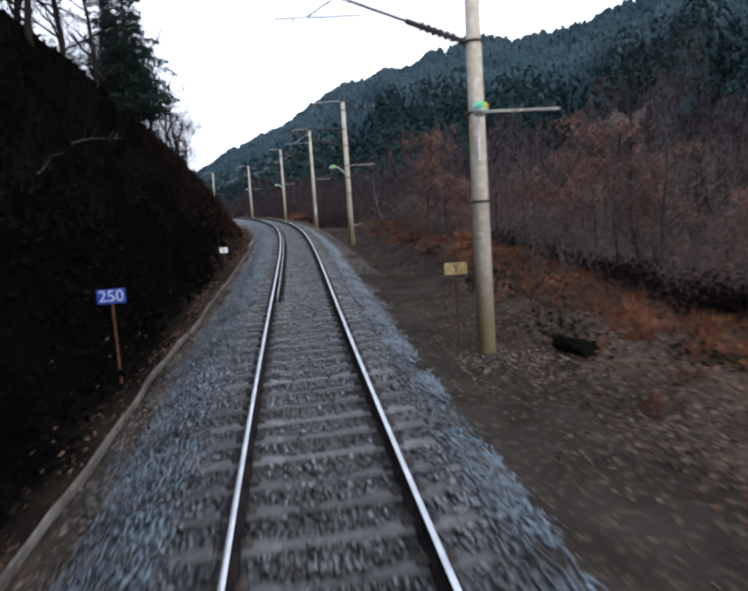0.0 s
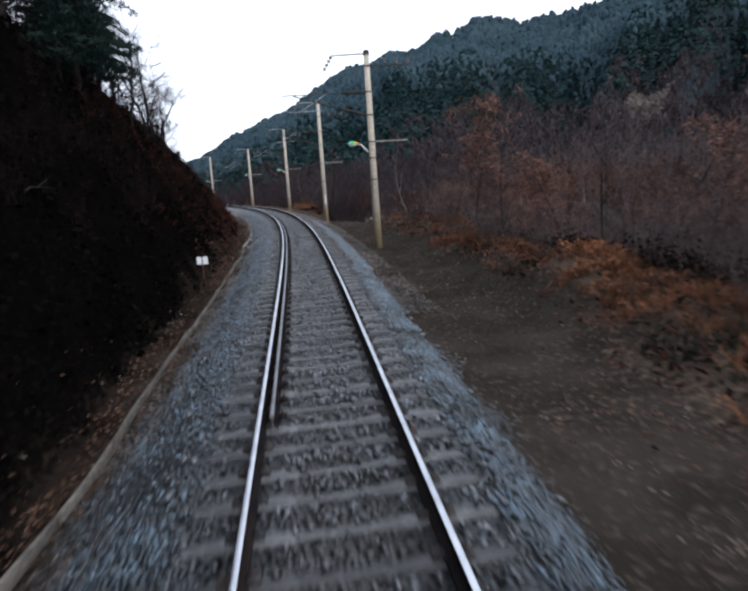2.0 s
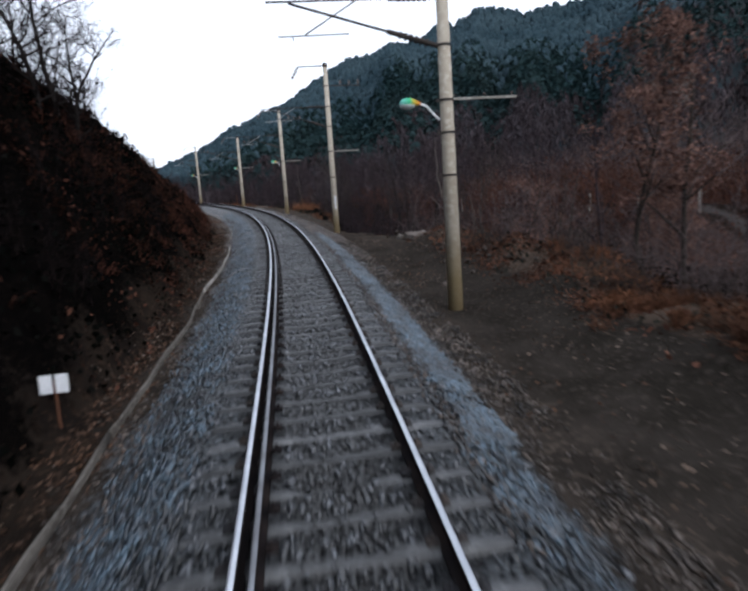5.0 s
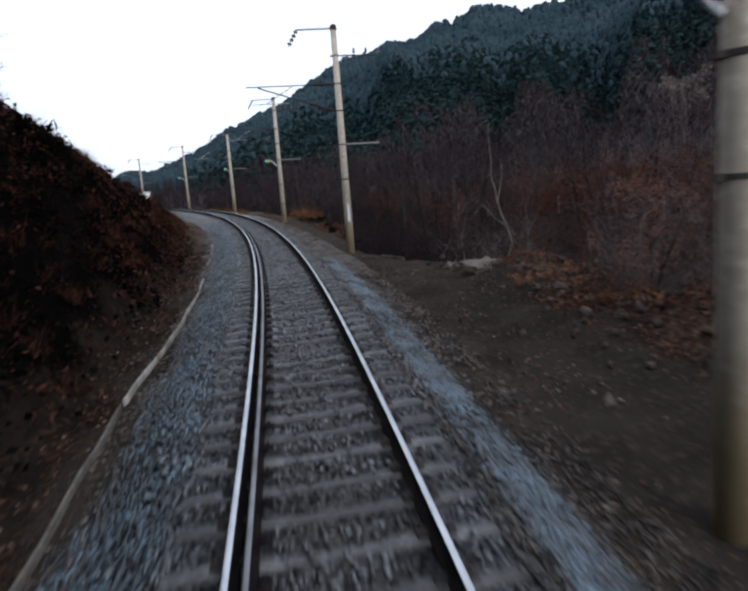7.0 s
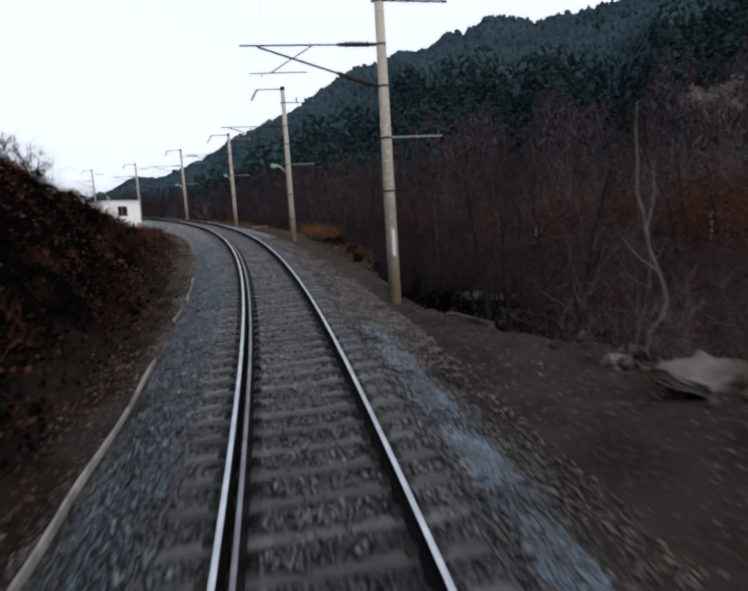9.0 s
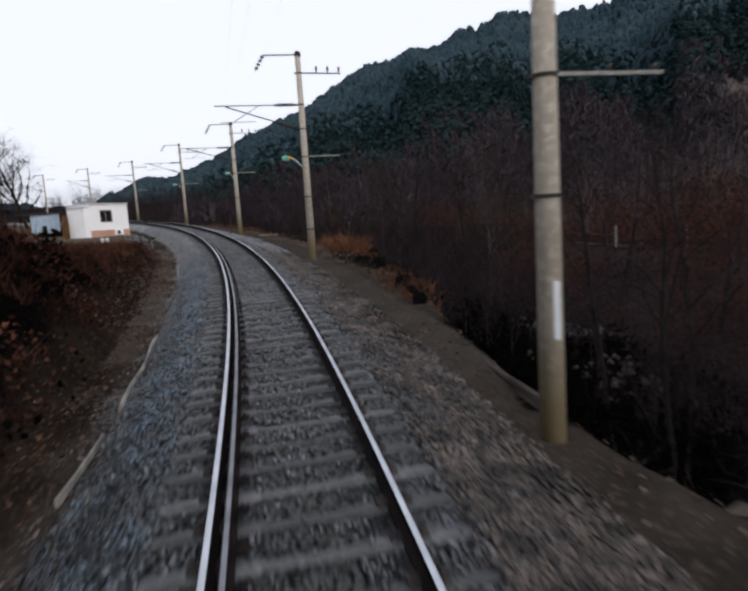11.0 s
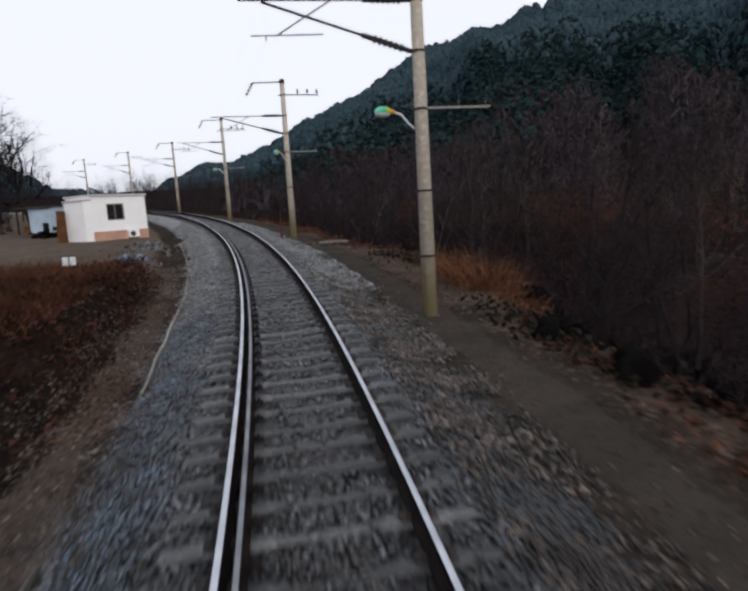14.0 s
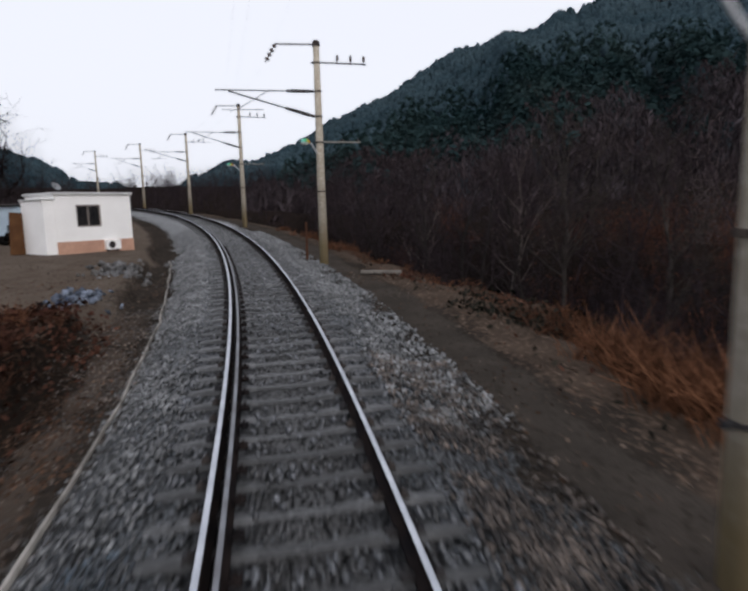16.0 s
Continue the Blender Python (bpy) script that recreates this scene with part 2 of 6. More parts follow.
def box(bm, size, centre, bevel=0.0, turn=None):
    m = Matrix.Translation(centre) @ (turn or Matrix()) @ Matrix.Diagonal((*size, 1))
    made = bmesh.ops.create_cube(bm, size=1, matrix=m)
    if bevel:
        edges = list({e for v in made["verts"] for e in v.link_edges})
        bmesh.ops.bevel(bm, geom=edges, offset=bevel, segments=2, affect="EDGES", profile=0.6)
    return bm


def rod(bm, a, b, r1, r2=None, sides=10):
    a, b = Vector(a), Vector(b)
    d = b - a
    m = Matrix.Translation((a + b) / 2) @ d.to_track_quat("Z", "Y").to_matrix().to_4x4()
    bmesh.ops.create_cone(bm, cap_ends=True, segments=sides, radius1=r1, radius2=r1 if r2 is None else r2, depth=d.length, matrix=m)
    return bm


def ball(bm, centre, r, squash=(1, 1, 1), u=14, v=9):
    bmesh.ops.create_uvsphere(bm, u_segments=u, v_segments=v, radius=r, matrix=Matrix.Translation(centre) @ Matrix.Diagonal((*squash, 1)))
    return bm


def strip_mesh(name, s_values, profile, mats, index=None, smooth_shade=False):
    """A closed profile of (offset, height) swept along the line."""
    n, k = len(s_values), len(profile)
    prof = np.asarray(profile, float)
    rows = [place(s_values, np.full(n, d), h + d * CANT) for d, h in prof]
    verts = np.stack(rows, 1).reshape(-1, 3)
    i, j = np.meshgrid(np.arange(n - 1), np.arange(k), indexing="ij")
    q = np.stack([i * k + j, i * k + (j + 1) % k, (i + 1) * k + (j + 1) % k, (i + 1) * k + j], -1).reshape(-1, 4)
    idx = None if index is None else np.tile(index, n - 1)
    me = mesh_from(name, verts, q[:, ::-1], mats, smooth_shade, idx)
    bm = bmesh.new()
    bm.from_mesh(me)
    for r in (0, n - 1):
        bm.verts.ensure_lookup_table()
        f = bm.faces.new([bm.verts[r * k + c] for c in range(k)])
    bmesh.ops.recalc_face_normals(bm, faces=bm.faces[:])
    bm.to_mesh(me)
    bm.free()
    return me


# ---- the lie of the land ----
GAUGE = 1.59  # between the middles of the rail heads


def bank_top(s):
    return np.interp(s, BANK_S, BANK_Z)


BANK_S = [30, 60, 75, 85, 95, 102, 107, 112, 118, 126, 136]
BANK_Z = [10.0, 9.3, 8.2, 7.1, 5.2, 3.3, 1.8, 1.2, 0.9, 0.5, 0.25]


def steep(s):
    return np.interp(s, [55, 62, 72, 82, 95], [2.1, 2.0, 1.8, 1.55, 1.4])


def brink_of(s):
    """Where the right verge breaks off towards the stream."""
    return np.interp(s, [40, 60, 72, 84, 87, 90, 92, 95, 98, 102, 106, 110, 113, 117, 121, 127, 133, 140], [8.5, 8.0, 7.6, 7.2, 6.3, 4.9, 4.1, 3.75, 3.7, 4.0, 4.8, 5.1, 5.6, 6.6, 7.1, 7.1, 5.6, 5.0])


def verge_of(s):
    return np.interp(s, [40, 52, 60, 72, 84, 90, 98, 108, 130], [4.3, 4.6, 4.9, 5.3, 5.6, 5.4, 4.4, 4.1, 4.0])


def land(s, d):
    """Height of the ground over the rails' height."""
    s, d = np.broadcast_arrays(np.asarray(s, float), np.asarray(d, float))
    bed = -0.222 - 0.012 * (1 - smooth(np.abs(d), 1.25, 1.45)) - np.where(d > 0, 0.29 * smooth(d, 1.5, 2.4), 0.44 * smooth(-d, 1.55, 2.65))
    n1, n2, n3 = waves(s, d, 1.1), waves(s + 31, d + 7, 4.0), waves(s + 3, d - 9, 14.0)
    rough_ = smooth(np.abs(d), 2.2, 4.0)
    z = bed + rough_ * (0.05 * n1 + 0.10 * n2)
    # the cutting's side, on the left
    foot = 3.6 + 0.25 * n2
    up = np.clip(-d - foot, 0, None)
    top = bank_top(s)
    climb = up * steep(s) + 0.35 * n2 * smooth(up, 0, 2) + 0.25 * n1 * smooth(up, 0.2, 1)
    capped = top + 0.22 * np.clip(up - top / steep(s), 0, 40) * smooth(top, 0.3, 3) + 0.3 * n3
    side = np.minimum(climb, capped)
    z = np.where(d < 0, z + np.where(up > 0, np.maximum(side, -0.1), 0), z)
    # the verge and the drop to the stream, on the right
    edge = brink_of(s) + 0.25 * n2 * (np.abs(s - 98) > 8)
    drop = np.interp(s, [40, 60, 80, 95, 140], [1.6, 1.8, 2.4, 3.8, 4.2])
    out = np.clip(d - edge, 0, None)
    z = z - drop * smooth(out / np.interp(s, [80, 88, 112, 118], [3.4, 1.7, 1.7, 2.8]), 0, 1) * (d > 0)
    z = z - 0.35 * smooth(d, 4.2, 6.5) * smooth(s, 106, 116) * (d > 0)
    z = z + (d > 4.2) * (0.22 * smooth(d, 4.2, 5.5) * (1 - smooth(s, 80, 92)) + 0.15 * n1 * smooth(d, 4.2, 6))
    z = z + 0.50 * np.exp(-((d - 6.5 - 0.5 * n2) / 1.1) ** 2) * smooth(s, 52, 60) * (1 - smooth(s, 84, 89)) * (0.8 + 0.6 * n1)
    z = z - 0.16 * np.exp(-((s - 95.5) / 3.0) ** 2) * smooth(d, 2.5, 3.3) * (d > 0)
    # the road's embankment across the stream, and the far side of the valley
    z = z + 3.5 * smooth(d, 16.5, 21.3) * (1 - smooth(d, 27, 45)) * smooth(s, 82, 92)
    z = z + smooth(d, 26, 60) * (2.0 + 0.10 * np.clip(d - 26, 0, 200)) + 0.6 * n3 * smooth(np.abs(d), 12, 30)
    return z


def land_sheet():
    s = np.concatenate([np.arange(-50, 32, 4.0), np.arange(32, 150, 0.27), np.arange(150, 330, 4.0)])
    d = np.concatenate([[-95, -75, -60, -48], np.arange(-40, -14, 2.0), np.arange(-14, 12, 0.16), np.arange(12, 30, 1.0), [32, 36, 42, 50, 60, 75, 95, 120]])
    ss, dd = np.meshgrid(s, d, indexing="ij")
    v = place(ss.ravel(), dd.ravel(), land(ss, dd).ravel() + dd.ravel() * CANT * (1 - smooth(np.abs(dd.ravel()), 1.6, 3)))
    n, k = ss.shape
    i, j = np.meshgrid(np.arange(n - 1), np.arange(k - 1), indexing="ij")
    q = np.stack([i * k + j, i * k + j + 1, (i + 1) * k + j + 1, (i + 1) * k + j], -1).reshape(-1, 4)
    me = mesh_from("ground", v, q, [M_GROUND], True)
    wob = 0.30 * waves(ss, dd, 0.8) + 0.25 * waves(ss + 9, dd, 2.7)
    side = np.minimum(dd + 2.5, np.interp(ss, [40, 60, 78, 90, 98], [1.92, 1.98, 2.1, 2.4, 2.5]) - dd)
    low = 1 - smooth(bank_top(ss), 0.8, 2.2)
    masks = {
        "ballast": (side + wob) / 0.7 + 0.5,
        "leafy": (dd - verge_of(ss) + wob) / 1.2 + 0.5,
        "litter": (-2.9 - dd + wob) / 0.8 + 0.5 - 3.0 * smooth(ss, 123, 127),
        "yard": np.minimum((-3.6 - dd) / 0.8, (ss - 125) / 2.0) + wob + 0.5,
        "sheen_pale": np.minimum((2.6 - np.abs(dd)) / 0.5, (ss - 122) / 6.0) + wob,
        "path": np.minimum(np.minimum(dd - 2.75, 3.95 - dd) / 0.4, (ss - 97) / 3.0) + wob + 0.3,
        "shade_mould": np.maximum((-np.interp(ss, [60, 72, 90, 100], [3.45, 3.8, 3.9, 4.1]) - dd + wob) / 0.9 + 0.5 - 1.4 * low - 30 * smooth(ss, 122, 126), (dd - np.where(ss > 93, brink_of(ss) + 0.25 - 0.8 * np.exp(-((ss - 114) / 5) ** 2), brink_of(ss) + 0.3) + 1.6 * wob) / 1.0 + 0.5),
        "dark_soil": np.minimum(np.minimum(dd - 3.0, 5.9 - dd) / 0.5, np.minimum(ss - 59, 86 - ss) / 2.0) + 1.5 * wob + 0.4,
        "trodden": (1.05 + 0.5 * wob - np.abs(dd)) / 0.5 + 0.3 - 1.5 * smooth(ss, 120, 130),
        "oil_shade": np.maximum((0.24 - np.abs(np.abs(dd) - GAUGE / 2 + 0.10)) / 0.25 + 0.5, np.where(ss > 55.7, np.minimum(dd + GAUGE / 2, -0.42 - dd) / 0.2 + 0.5, -1)),
        "distant": (np.abs(dd) - 15) / 6,
        "embank": np.minimum(np.minimum(dd - 14.5, 22.5 - dd) / 2.0, np.minimum(ss - 82, 128 - ss) / 6.0) + wob,
        "road": np.minimum(np.minimum(dd - 22.0, 23.4 - dd) / 0.4, np.minimum(ss - 82, 126 - ss) / 6.0) + 0.3 * wob + 0.2,
        "sandy": np.minimum(np.minimum(-2.55 - dd, dd + 3.5) / 0.4, np.minimum(ss - 100, 127 - ss) / 4.0) + 1.5 * wob + 0.2,
    }
    for key, w in masks.items():
        me.attributes.new(key, "FLOAT", "POINT").data.foreach_set("value", np.clip(w, -0.5, 1.5).astype(np.float32).ravel())
    return me


def ground_material():
    """Soil, ballast, leafy verge and dark soil blackened for shade, with ragged borders between them."""
    m = bpy.data.materials.new("ground_cover")
    m.use_nodes = True
    n, l = m.node_tree.nodes, m.node_tree.links
    bsdf = n["Principled BSDF"]
    bsdf.inputs["Roughness"].default_value = 0.42
    tc = n.new("ShaderNodeTexCoord")

    def noise_of(scale, detail):
        t = n.new("ShaderNodeTexNoise")
        t.inputs["Scale"].default_value, t.inputs["Detail"].default_value = scale, detail
        l.new(tc.outputs["Object"], t.inputs["Vector"])
        return t.outputs["Fac"]

    gloss = n.new("ShaderNodeMath")
    packed = n.new("ShaderNodeTexVoronoi")
    packed.inputs["Scale"].default_value = 19.0
    l.new(tc.outputs["Object"], packed.inputs["Vector"])
    tone, gap, packing = n.new("ShaderNodeSeparateColor"), n.new("ShaderNodeMapRange"), n.new("ShaderNodeMath")
    l.new(packed.outputs["Color"], tone.inputs[0])
    gap.inputs["From Min"].default_value, gap.inputs["From Max"].default_value = 0.75, 0.25
    gap.inputs["To Min"].default_value, gap.inputs["To Max"].default_value = 0.05, 1.0
    l.new(packed.outputs["Distance"], gap.inputs["Value"])
    shade = n.new("ShaderNodeMapRange")
    shade.inputs["To Min"].default_value, shade.inputs["To Max"].default_value = 0.08, 2.1
    l.new(tone.outputs[0], shade.inputs["Value"])
    packing.operation = "MULTIPLY"
    l.new(shade.outputs[0], packing.inputs[0])
    l.new(gap.outputs[0], packing.inputs[1])
    patch_, grain, fine = noise_of(0.9, 5), noise_of(9, 5), noise_of(30, 4)

    def cover(c1, c2, c3):
        r1 = n.new("ShaderNodeValToRGB")
        r1.color_ramp.elements[0].position, r1.color_ramp.elements[1].position = 0.38, 0.62
        r1.color_ramp.elements[0].color, r1.color_ramp.elements[1].color = (*c1, 1), (*c2, 1)
        l.new(patch_, r1.inputs["Fac"])
        step = n.new("ShaderNodeMapRange")
        step.inputs["From Min"].default_value, step.inputs["From Max"].default_value = 0.54, 0.66
        l.new(grain, step.inputs["Value"])
        mix = n.new("ShaderNodeMixRGB")
        l.new(step.outputs[0], mix.inputs["Fac"])
        l.new(r1.outputs[0], mix.inputs["Color1"])
        mix.inputs["Color2"].default_value = (*c3, 1)
        return mix.outputs[0]

    col = cover((0.025, 0.021, 0.018), (0.040, 0.033, 0.028), (0.066, 0.053, 0.043))
    for key, colours in (
            ("leafy", ((0.046, 0.035, 0.028), (0.074, 0.055, 0.043), (0.125, 0.089, 0.067))),
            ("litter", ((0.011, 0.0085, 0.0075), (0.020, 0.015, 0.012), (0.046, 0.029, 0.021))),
            ("yard", ((0.098, 0.077, 0.062), (0.120, 0.098, 0.080), (0.072, 0.050, 0.038))),
            ("path", ((0.043, 0.037, 0.032), (0.058, 0.049, 0.042), (0.036, 0.031, 0.026))),
            # a darker patch of soil on the right verge
            ("dark_soil", ((0.021, 0.018, 0.0155), (0.033, 0.028, 0.024), (0.046, 0.038, 0.032))),
            ("ballast", ((0.037, 0.044, 0.053), (0.030, 0.033, 0.038), (0.060, 0.070, 0.082))),
            # paler bed further along, with the stones' grazing sheen put into the colour
            ("sheen_pale", ((0.150, 0.155, 0.161), (0.120, 0.124, 0.129), (0.195, 0.199, 0.204))),
            ("trodden", ((0.025, 0.025, 0.027), (0.020, 0.018, 0.018), (0.050, 0.048, 0.049))),
            # dark soil blackened for the shade of the cutting's side and the ravine
            ("shade_mould", ((0.0022, 0.002, 0.002), (0.0032, 0.0027, 0.0025), (0.006, 0.0045, 0.004))),
            # oil-dark ballast, with the shade along rails and check rail gap painted in
            ("oil_shade", ((0.007, 0.008, 0.010), (0.012, 0.012, 0.014), (0.024, 0.025, 0.028))),
            ("distant", ((0.012, 0.010, 0.009), (0.020, 0.014, 0.012), (0.015, 0.012, 0.011))),
            ("embank", ((0.036, 0.028, 0.027), (0.050, 0.036, 0.032), (0.026, 0.019, 0.018))),
            ("road", ((0.050, 0.045, 0.043), (0.060, 0.053, 0.050), (0.042, 0.037, 0.035))),
            ("sandy", ((0.060, 0.047, 0.038), (0.080, 0.063, 0.052), (0.042, 0.031, 0.025)))):
        at_ = n.new("ShaderNodeAttribute")
        at_.attribute_name = key
        add, scale, ramp = n.new("ShaderNodeMath"), n.new("ShaderNodeMath"), n.new("ShaderNodeMapRange")
        scale.operation = "MULTIPLY_ADD"
        l.new(grain, scale.inputs[0])
        scale.inputs[1].default_value, scale.inputs[2].default_value = 1.6, -0.8
        l.new(at_.outputs["Fac"], add.inputs[0])
        l.new(scale.outputs[0], add.inputs[1])
        ramp.inputs["From Min"].default_value, ramp.inputs["From Max"].default_value = 0.35, 0.65
        l.new(add.outputs[0], ramp.inputs["Value"])
        mix = n.new("ShaderNodeMixRGB")
        l.new(ramp.outputs[0], mix.inputs["Fac"])
        l.new(col, mix.inputs["Color1"])
        covered = cover(*colours)
        if key in ("ballast", "sheen_pale", "trodden"):
            cells = n.new("ShaderNodeHueSaturation")
            l.new(covered, cells.inputs["Color"])
            l.new(packing.outputs[0], cells.inputs["Value"])
            covered = cells.outputs[0]
        l.new(covered, mix.inputs["Color2"])
        col = mix.outputs[0]
        if key == "ballast":
            relief = ramp.outputs[0]
            gloss.operation = "MULTIPLY"
            l.new(gap.outputs[0], gloss.inputs[1])
            l.new(ramp.outputs[0], gloss.inputs[0])
            l.new(gloss.outputs[0], bsdf.inputs["Specular IOR Level"])
    vary, val = n.new("ShaderNodeHueSaturation"), n.new("ShaderNodeMapRange")
    val.inputs["To Min"].default_value, val.inputs["To Max"].default_value = 0.6, 1.4
    l.new(fine, val.inputs["Value"])
    l.new(val.outputs[0], vary.inputs["Value"])
    l.new(col, vary.inputs["Color"])
    l.new(vary.outputs[0], bsdf.inputs["Base Color"])
    height = n.new("ShaderNodeMath")
    l.new(grain, height.inputs[0])
    stony = n.new("ShaderNodeMath")
    stony.operation = "MULTIPLY_ADD"
    l.new(gap.outputs[0], stony.inputs[0])
    l.new(relief, stony.inputs[1])
    l.new(fine, stony.inputs[2])
    l.new(stony.outputs[0], height.inputs[1])
    bump = n.new("ShaderNodeBump")
    bump.inputs["Strength"].default_value, bump.inputs["Distance"].default_value = 0.9, 0.05
    l.new(height.outputs[0], bump.inputs["Height"])
    l.new(bump.outputs[0], bsdf.inputs["Normal"])
    return m


M_GROUND = ground_material()
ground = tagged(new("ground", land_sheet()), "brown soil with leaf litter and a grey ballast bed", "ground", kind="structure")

# the valley floor and the mountains, one sheet of polar rings out to the horizon
HUB = (9.0, 75.0)
RIDGE_AZ = [-180, -120, -80, -50, -35, -25, -22.3, -19.8, -17.5, -15.6, -12, -7.3, -3.8, 1.3, 5.8, 10.2, 15.4, 19, 24.3, 29.3, 33.4, 37, 41, 46, 60, 90, 120, 180]
RIDGE_EL = [6, 8, 9, 9.5, 9, 7.9, 7.0, 5.4, 4.4, 3.3, 2.3, 2.3, 4.2, 5.3, 7.8, 9.5, 12.8, 13.7, 15.0, 16.6, 16.1, 16.2, 16.8, 17.9, 20.5, 18, 12, 6]


BASE = -2.0


def mountain(az, r):
    el = np.interp(az, RIDGE_AZ, RIDGE_EL)
    far = 900.0
    crest = np.tan(np.radians(el)) * far + 5 * waves(az * 3 + 200, 0 * az, 6) + 2.5 * waves(az * 9 + 300, 0 * az, 5)
    start = 95.0
    u = np.clip((r - start) / (far - start), 0, 1.6)
    h = crest * np.where(u < 1, u ** 1.15, 1 - 0.5 * (u - 1))
    folds = 0.10 * crest * waves(az * 1.6 + 400, r / 90, 5) * np.clip(u * 3, 0, 1) * np.clip((1 - u) * 4, 0, 1)
    return BASE + h + folds


def hill_sheet():
    az = np.concatenate([np.arange(-180, -40, 4.0), np.arange(-40, 70, 0.6), np.arange(70, 180.1, 4.0)])
    r = np.concatenate([[0, 60], np.arange(100, 1300, 30.0), [1800, 3000, 4800]])
    aa, rr = np.meshgrid(az, r, indexing="ij")
    z = mountain(aa, rr) + 2.5 * waves(aa * 20, rr, 35) * smooth(rr, 200, 300)
    z = np.where(rr > 1300, BASE, z)
    v = np.stack([HUB[0] + rr * np.sin(np.radians(aa)), HUB[1] + rr * np.cos(np.radians(aa)), z], -1).reshape(-1, 3)
    n, k = aa.shape
    i, j = np.meshgrid(np.arange(n - 1), np.arange(k - 1), indexing="ij")
    q = np.stack([i * k + j, (i + 1) * k + j, (i + 1) * k + j + 1, i * k + j + 1], -1).reshape(-1, 4)
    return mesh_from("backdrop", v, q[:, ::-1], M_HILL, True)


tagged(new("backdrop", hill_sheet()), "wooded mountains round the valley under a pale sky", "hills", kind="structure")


# ---- the track ----
track = thing("railway_track", Matrix(), "single railway track on concrete sleepers bending to the left", "railway track", kind="structure")
RS = np.concatenate([np.arange(30, 150, 0.75), np.arange(150, 230, 3.0)])
HEAD = [(-0.034, -0.010), (-0.026, 0.0), (0.026, 0.0), (0.034, -0.010), (0.034, -0.035), (0.009, -0.052), (0.009, -0.145), (0.065, -0.165), (0.072, -0.18), (-0.072, -0.18), (-0.065, -0.165), (-0.009, -0.145), (-0.009, -0.052), (-0.034, -0.035)]
HEAD_INDEX = [1, 0, 1, 1, 1, 1, 1, 1, 1, 1, 1, 1, 1, 1]
for side in (-1, 1):
    me = strip_mesh("rail", RS, [(side * GAUGE / 2 + a, h) for a, h in HEAD], [M_RAIL_TOP, M_RAIL], HEAD_INDEX)
    new("rail", me).parent = track
GUARD_START = 55.7
GS = np.concatenate([np.arange(GUARD_START, 150, 0.75), np.arange(150, 230, 3.0)])
me = strip_mesh("guard_rail", GS, [(-GAUGE / 2 + 0.145 + a * 0.85, h + 0.004) for a, h in HEAD], [M_GUARD, M_RAIL], HEAD_INDEX)
guard = new("guard_rail", me)
guard.parent = track
tagged(guard, "dull grey steel check rail inside the inner rail")


def sleeper_mesh():
    """A concrete sleeper, 2.7 m long, lower in the middle and flared at its ends."""
    xs = [-1.35, -1.30, -1.0, -0.55, -0.3, 0.3, 0.55, 1.0, 1.30, 1.35]
    top = [-0.235, -0.205, -0.185, -0.185, -0.215, -0.215, -0.185, -0.185, -0.205, -0.235]
    w1 = [0.065, 0.075, 0.08, 0.075, 0.065, 0.065, 0.075, 0.08, 0.075, 0.065]
    v, f = [], []
    for x, t, w in zip(xs, top, w1):
        v += [(x, -w - 0.03, -0.36), (x, -w, t), (x, w, t), (x, w + 0.03, -0.36)]
    for i in range(len(xs) - 1):
        for j in range(3):
            f.append((4 * i + j, 4 * (i + 1) + j, 4 * (i + 1) + j + 1, 4 * i + j + 1))
    f += [(0, 1, 2, 3), (39, 38, 37, 36)]
    me = mesh_from("sleeper", v, f, M_SLEEPER)
    return me


SLEEPER = sleeper_mesh()
STEP = 0.55
r2 = np.random.default_rng(9)
for i in range(290):
    s = 41.5 + i * STEP + r2.normal(0, 0.012)
    ob = new("sleeper", SLEEPER)
    x, y, z = place(s, r2.normal(0, 0.012), r2.normal(-0.006, 0.008))
    ob.matrix_world = pose(x, y, z, 0, 0, math.degrees(float(line(s)[3])) + r2.normal(0, 0.35)) @ pose(0, 0, 0, 0, -math.degrees(CANT), 0)
    ob.parent = track


# ---- poles ----
def stained_foot(m):
    """Ochre paint, faded upwards, on a pole's lowest metre."""
    n, l = m.node_tree.nodes, m.node_tree.links
    bsdf = n["Principled BSDF"]
    old = bsdf.inputs["Base Color"].links[0].from_socket
    tc, sep, ramp, mix = n.new("ShaderNodeTexCoord"), n.new("ShaderNodeSeparateXYZ"), n.new("ShaderNodeMapRange"), n.new("ShaderNodeMixRGB")
    l.new(tc.outputs["Object"], sep.inputs[0])
    ramp.inputs["From Min"].default_value, ramp.inputs["From Max"].default_value = 1.7, 0.5
    ramp.inputs["To Max"].default_value = 0.75
    l.new(sep.outputs["Z"], ramp.inputs["Value"])
    l.new(ramp.outputs[0], mix.inputs["Fac"])
    l.new(old, mix.inputs["Color1"])
    mix.inputs["Color2"].default_value = (0.27, 0.20, 0.09, 1)
    l.new(mix.outputs[0], bsdf.inputs["Base Color"])


stained_foot(M_POLE)


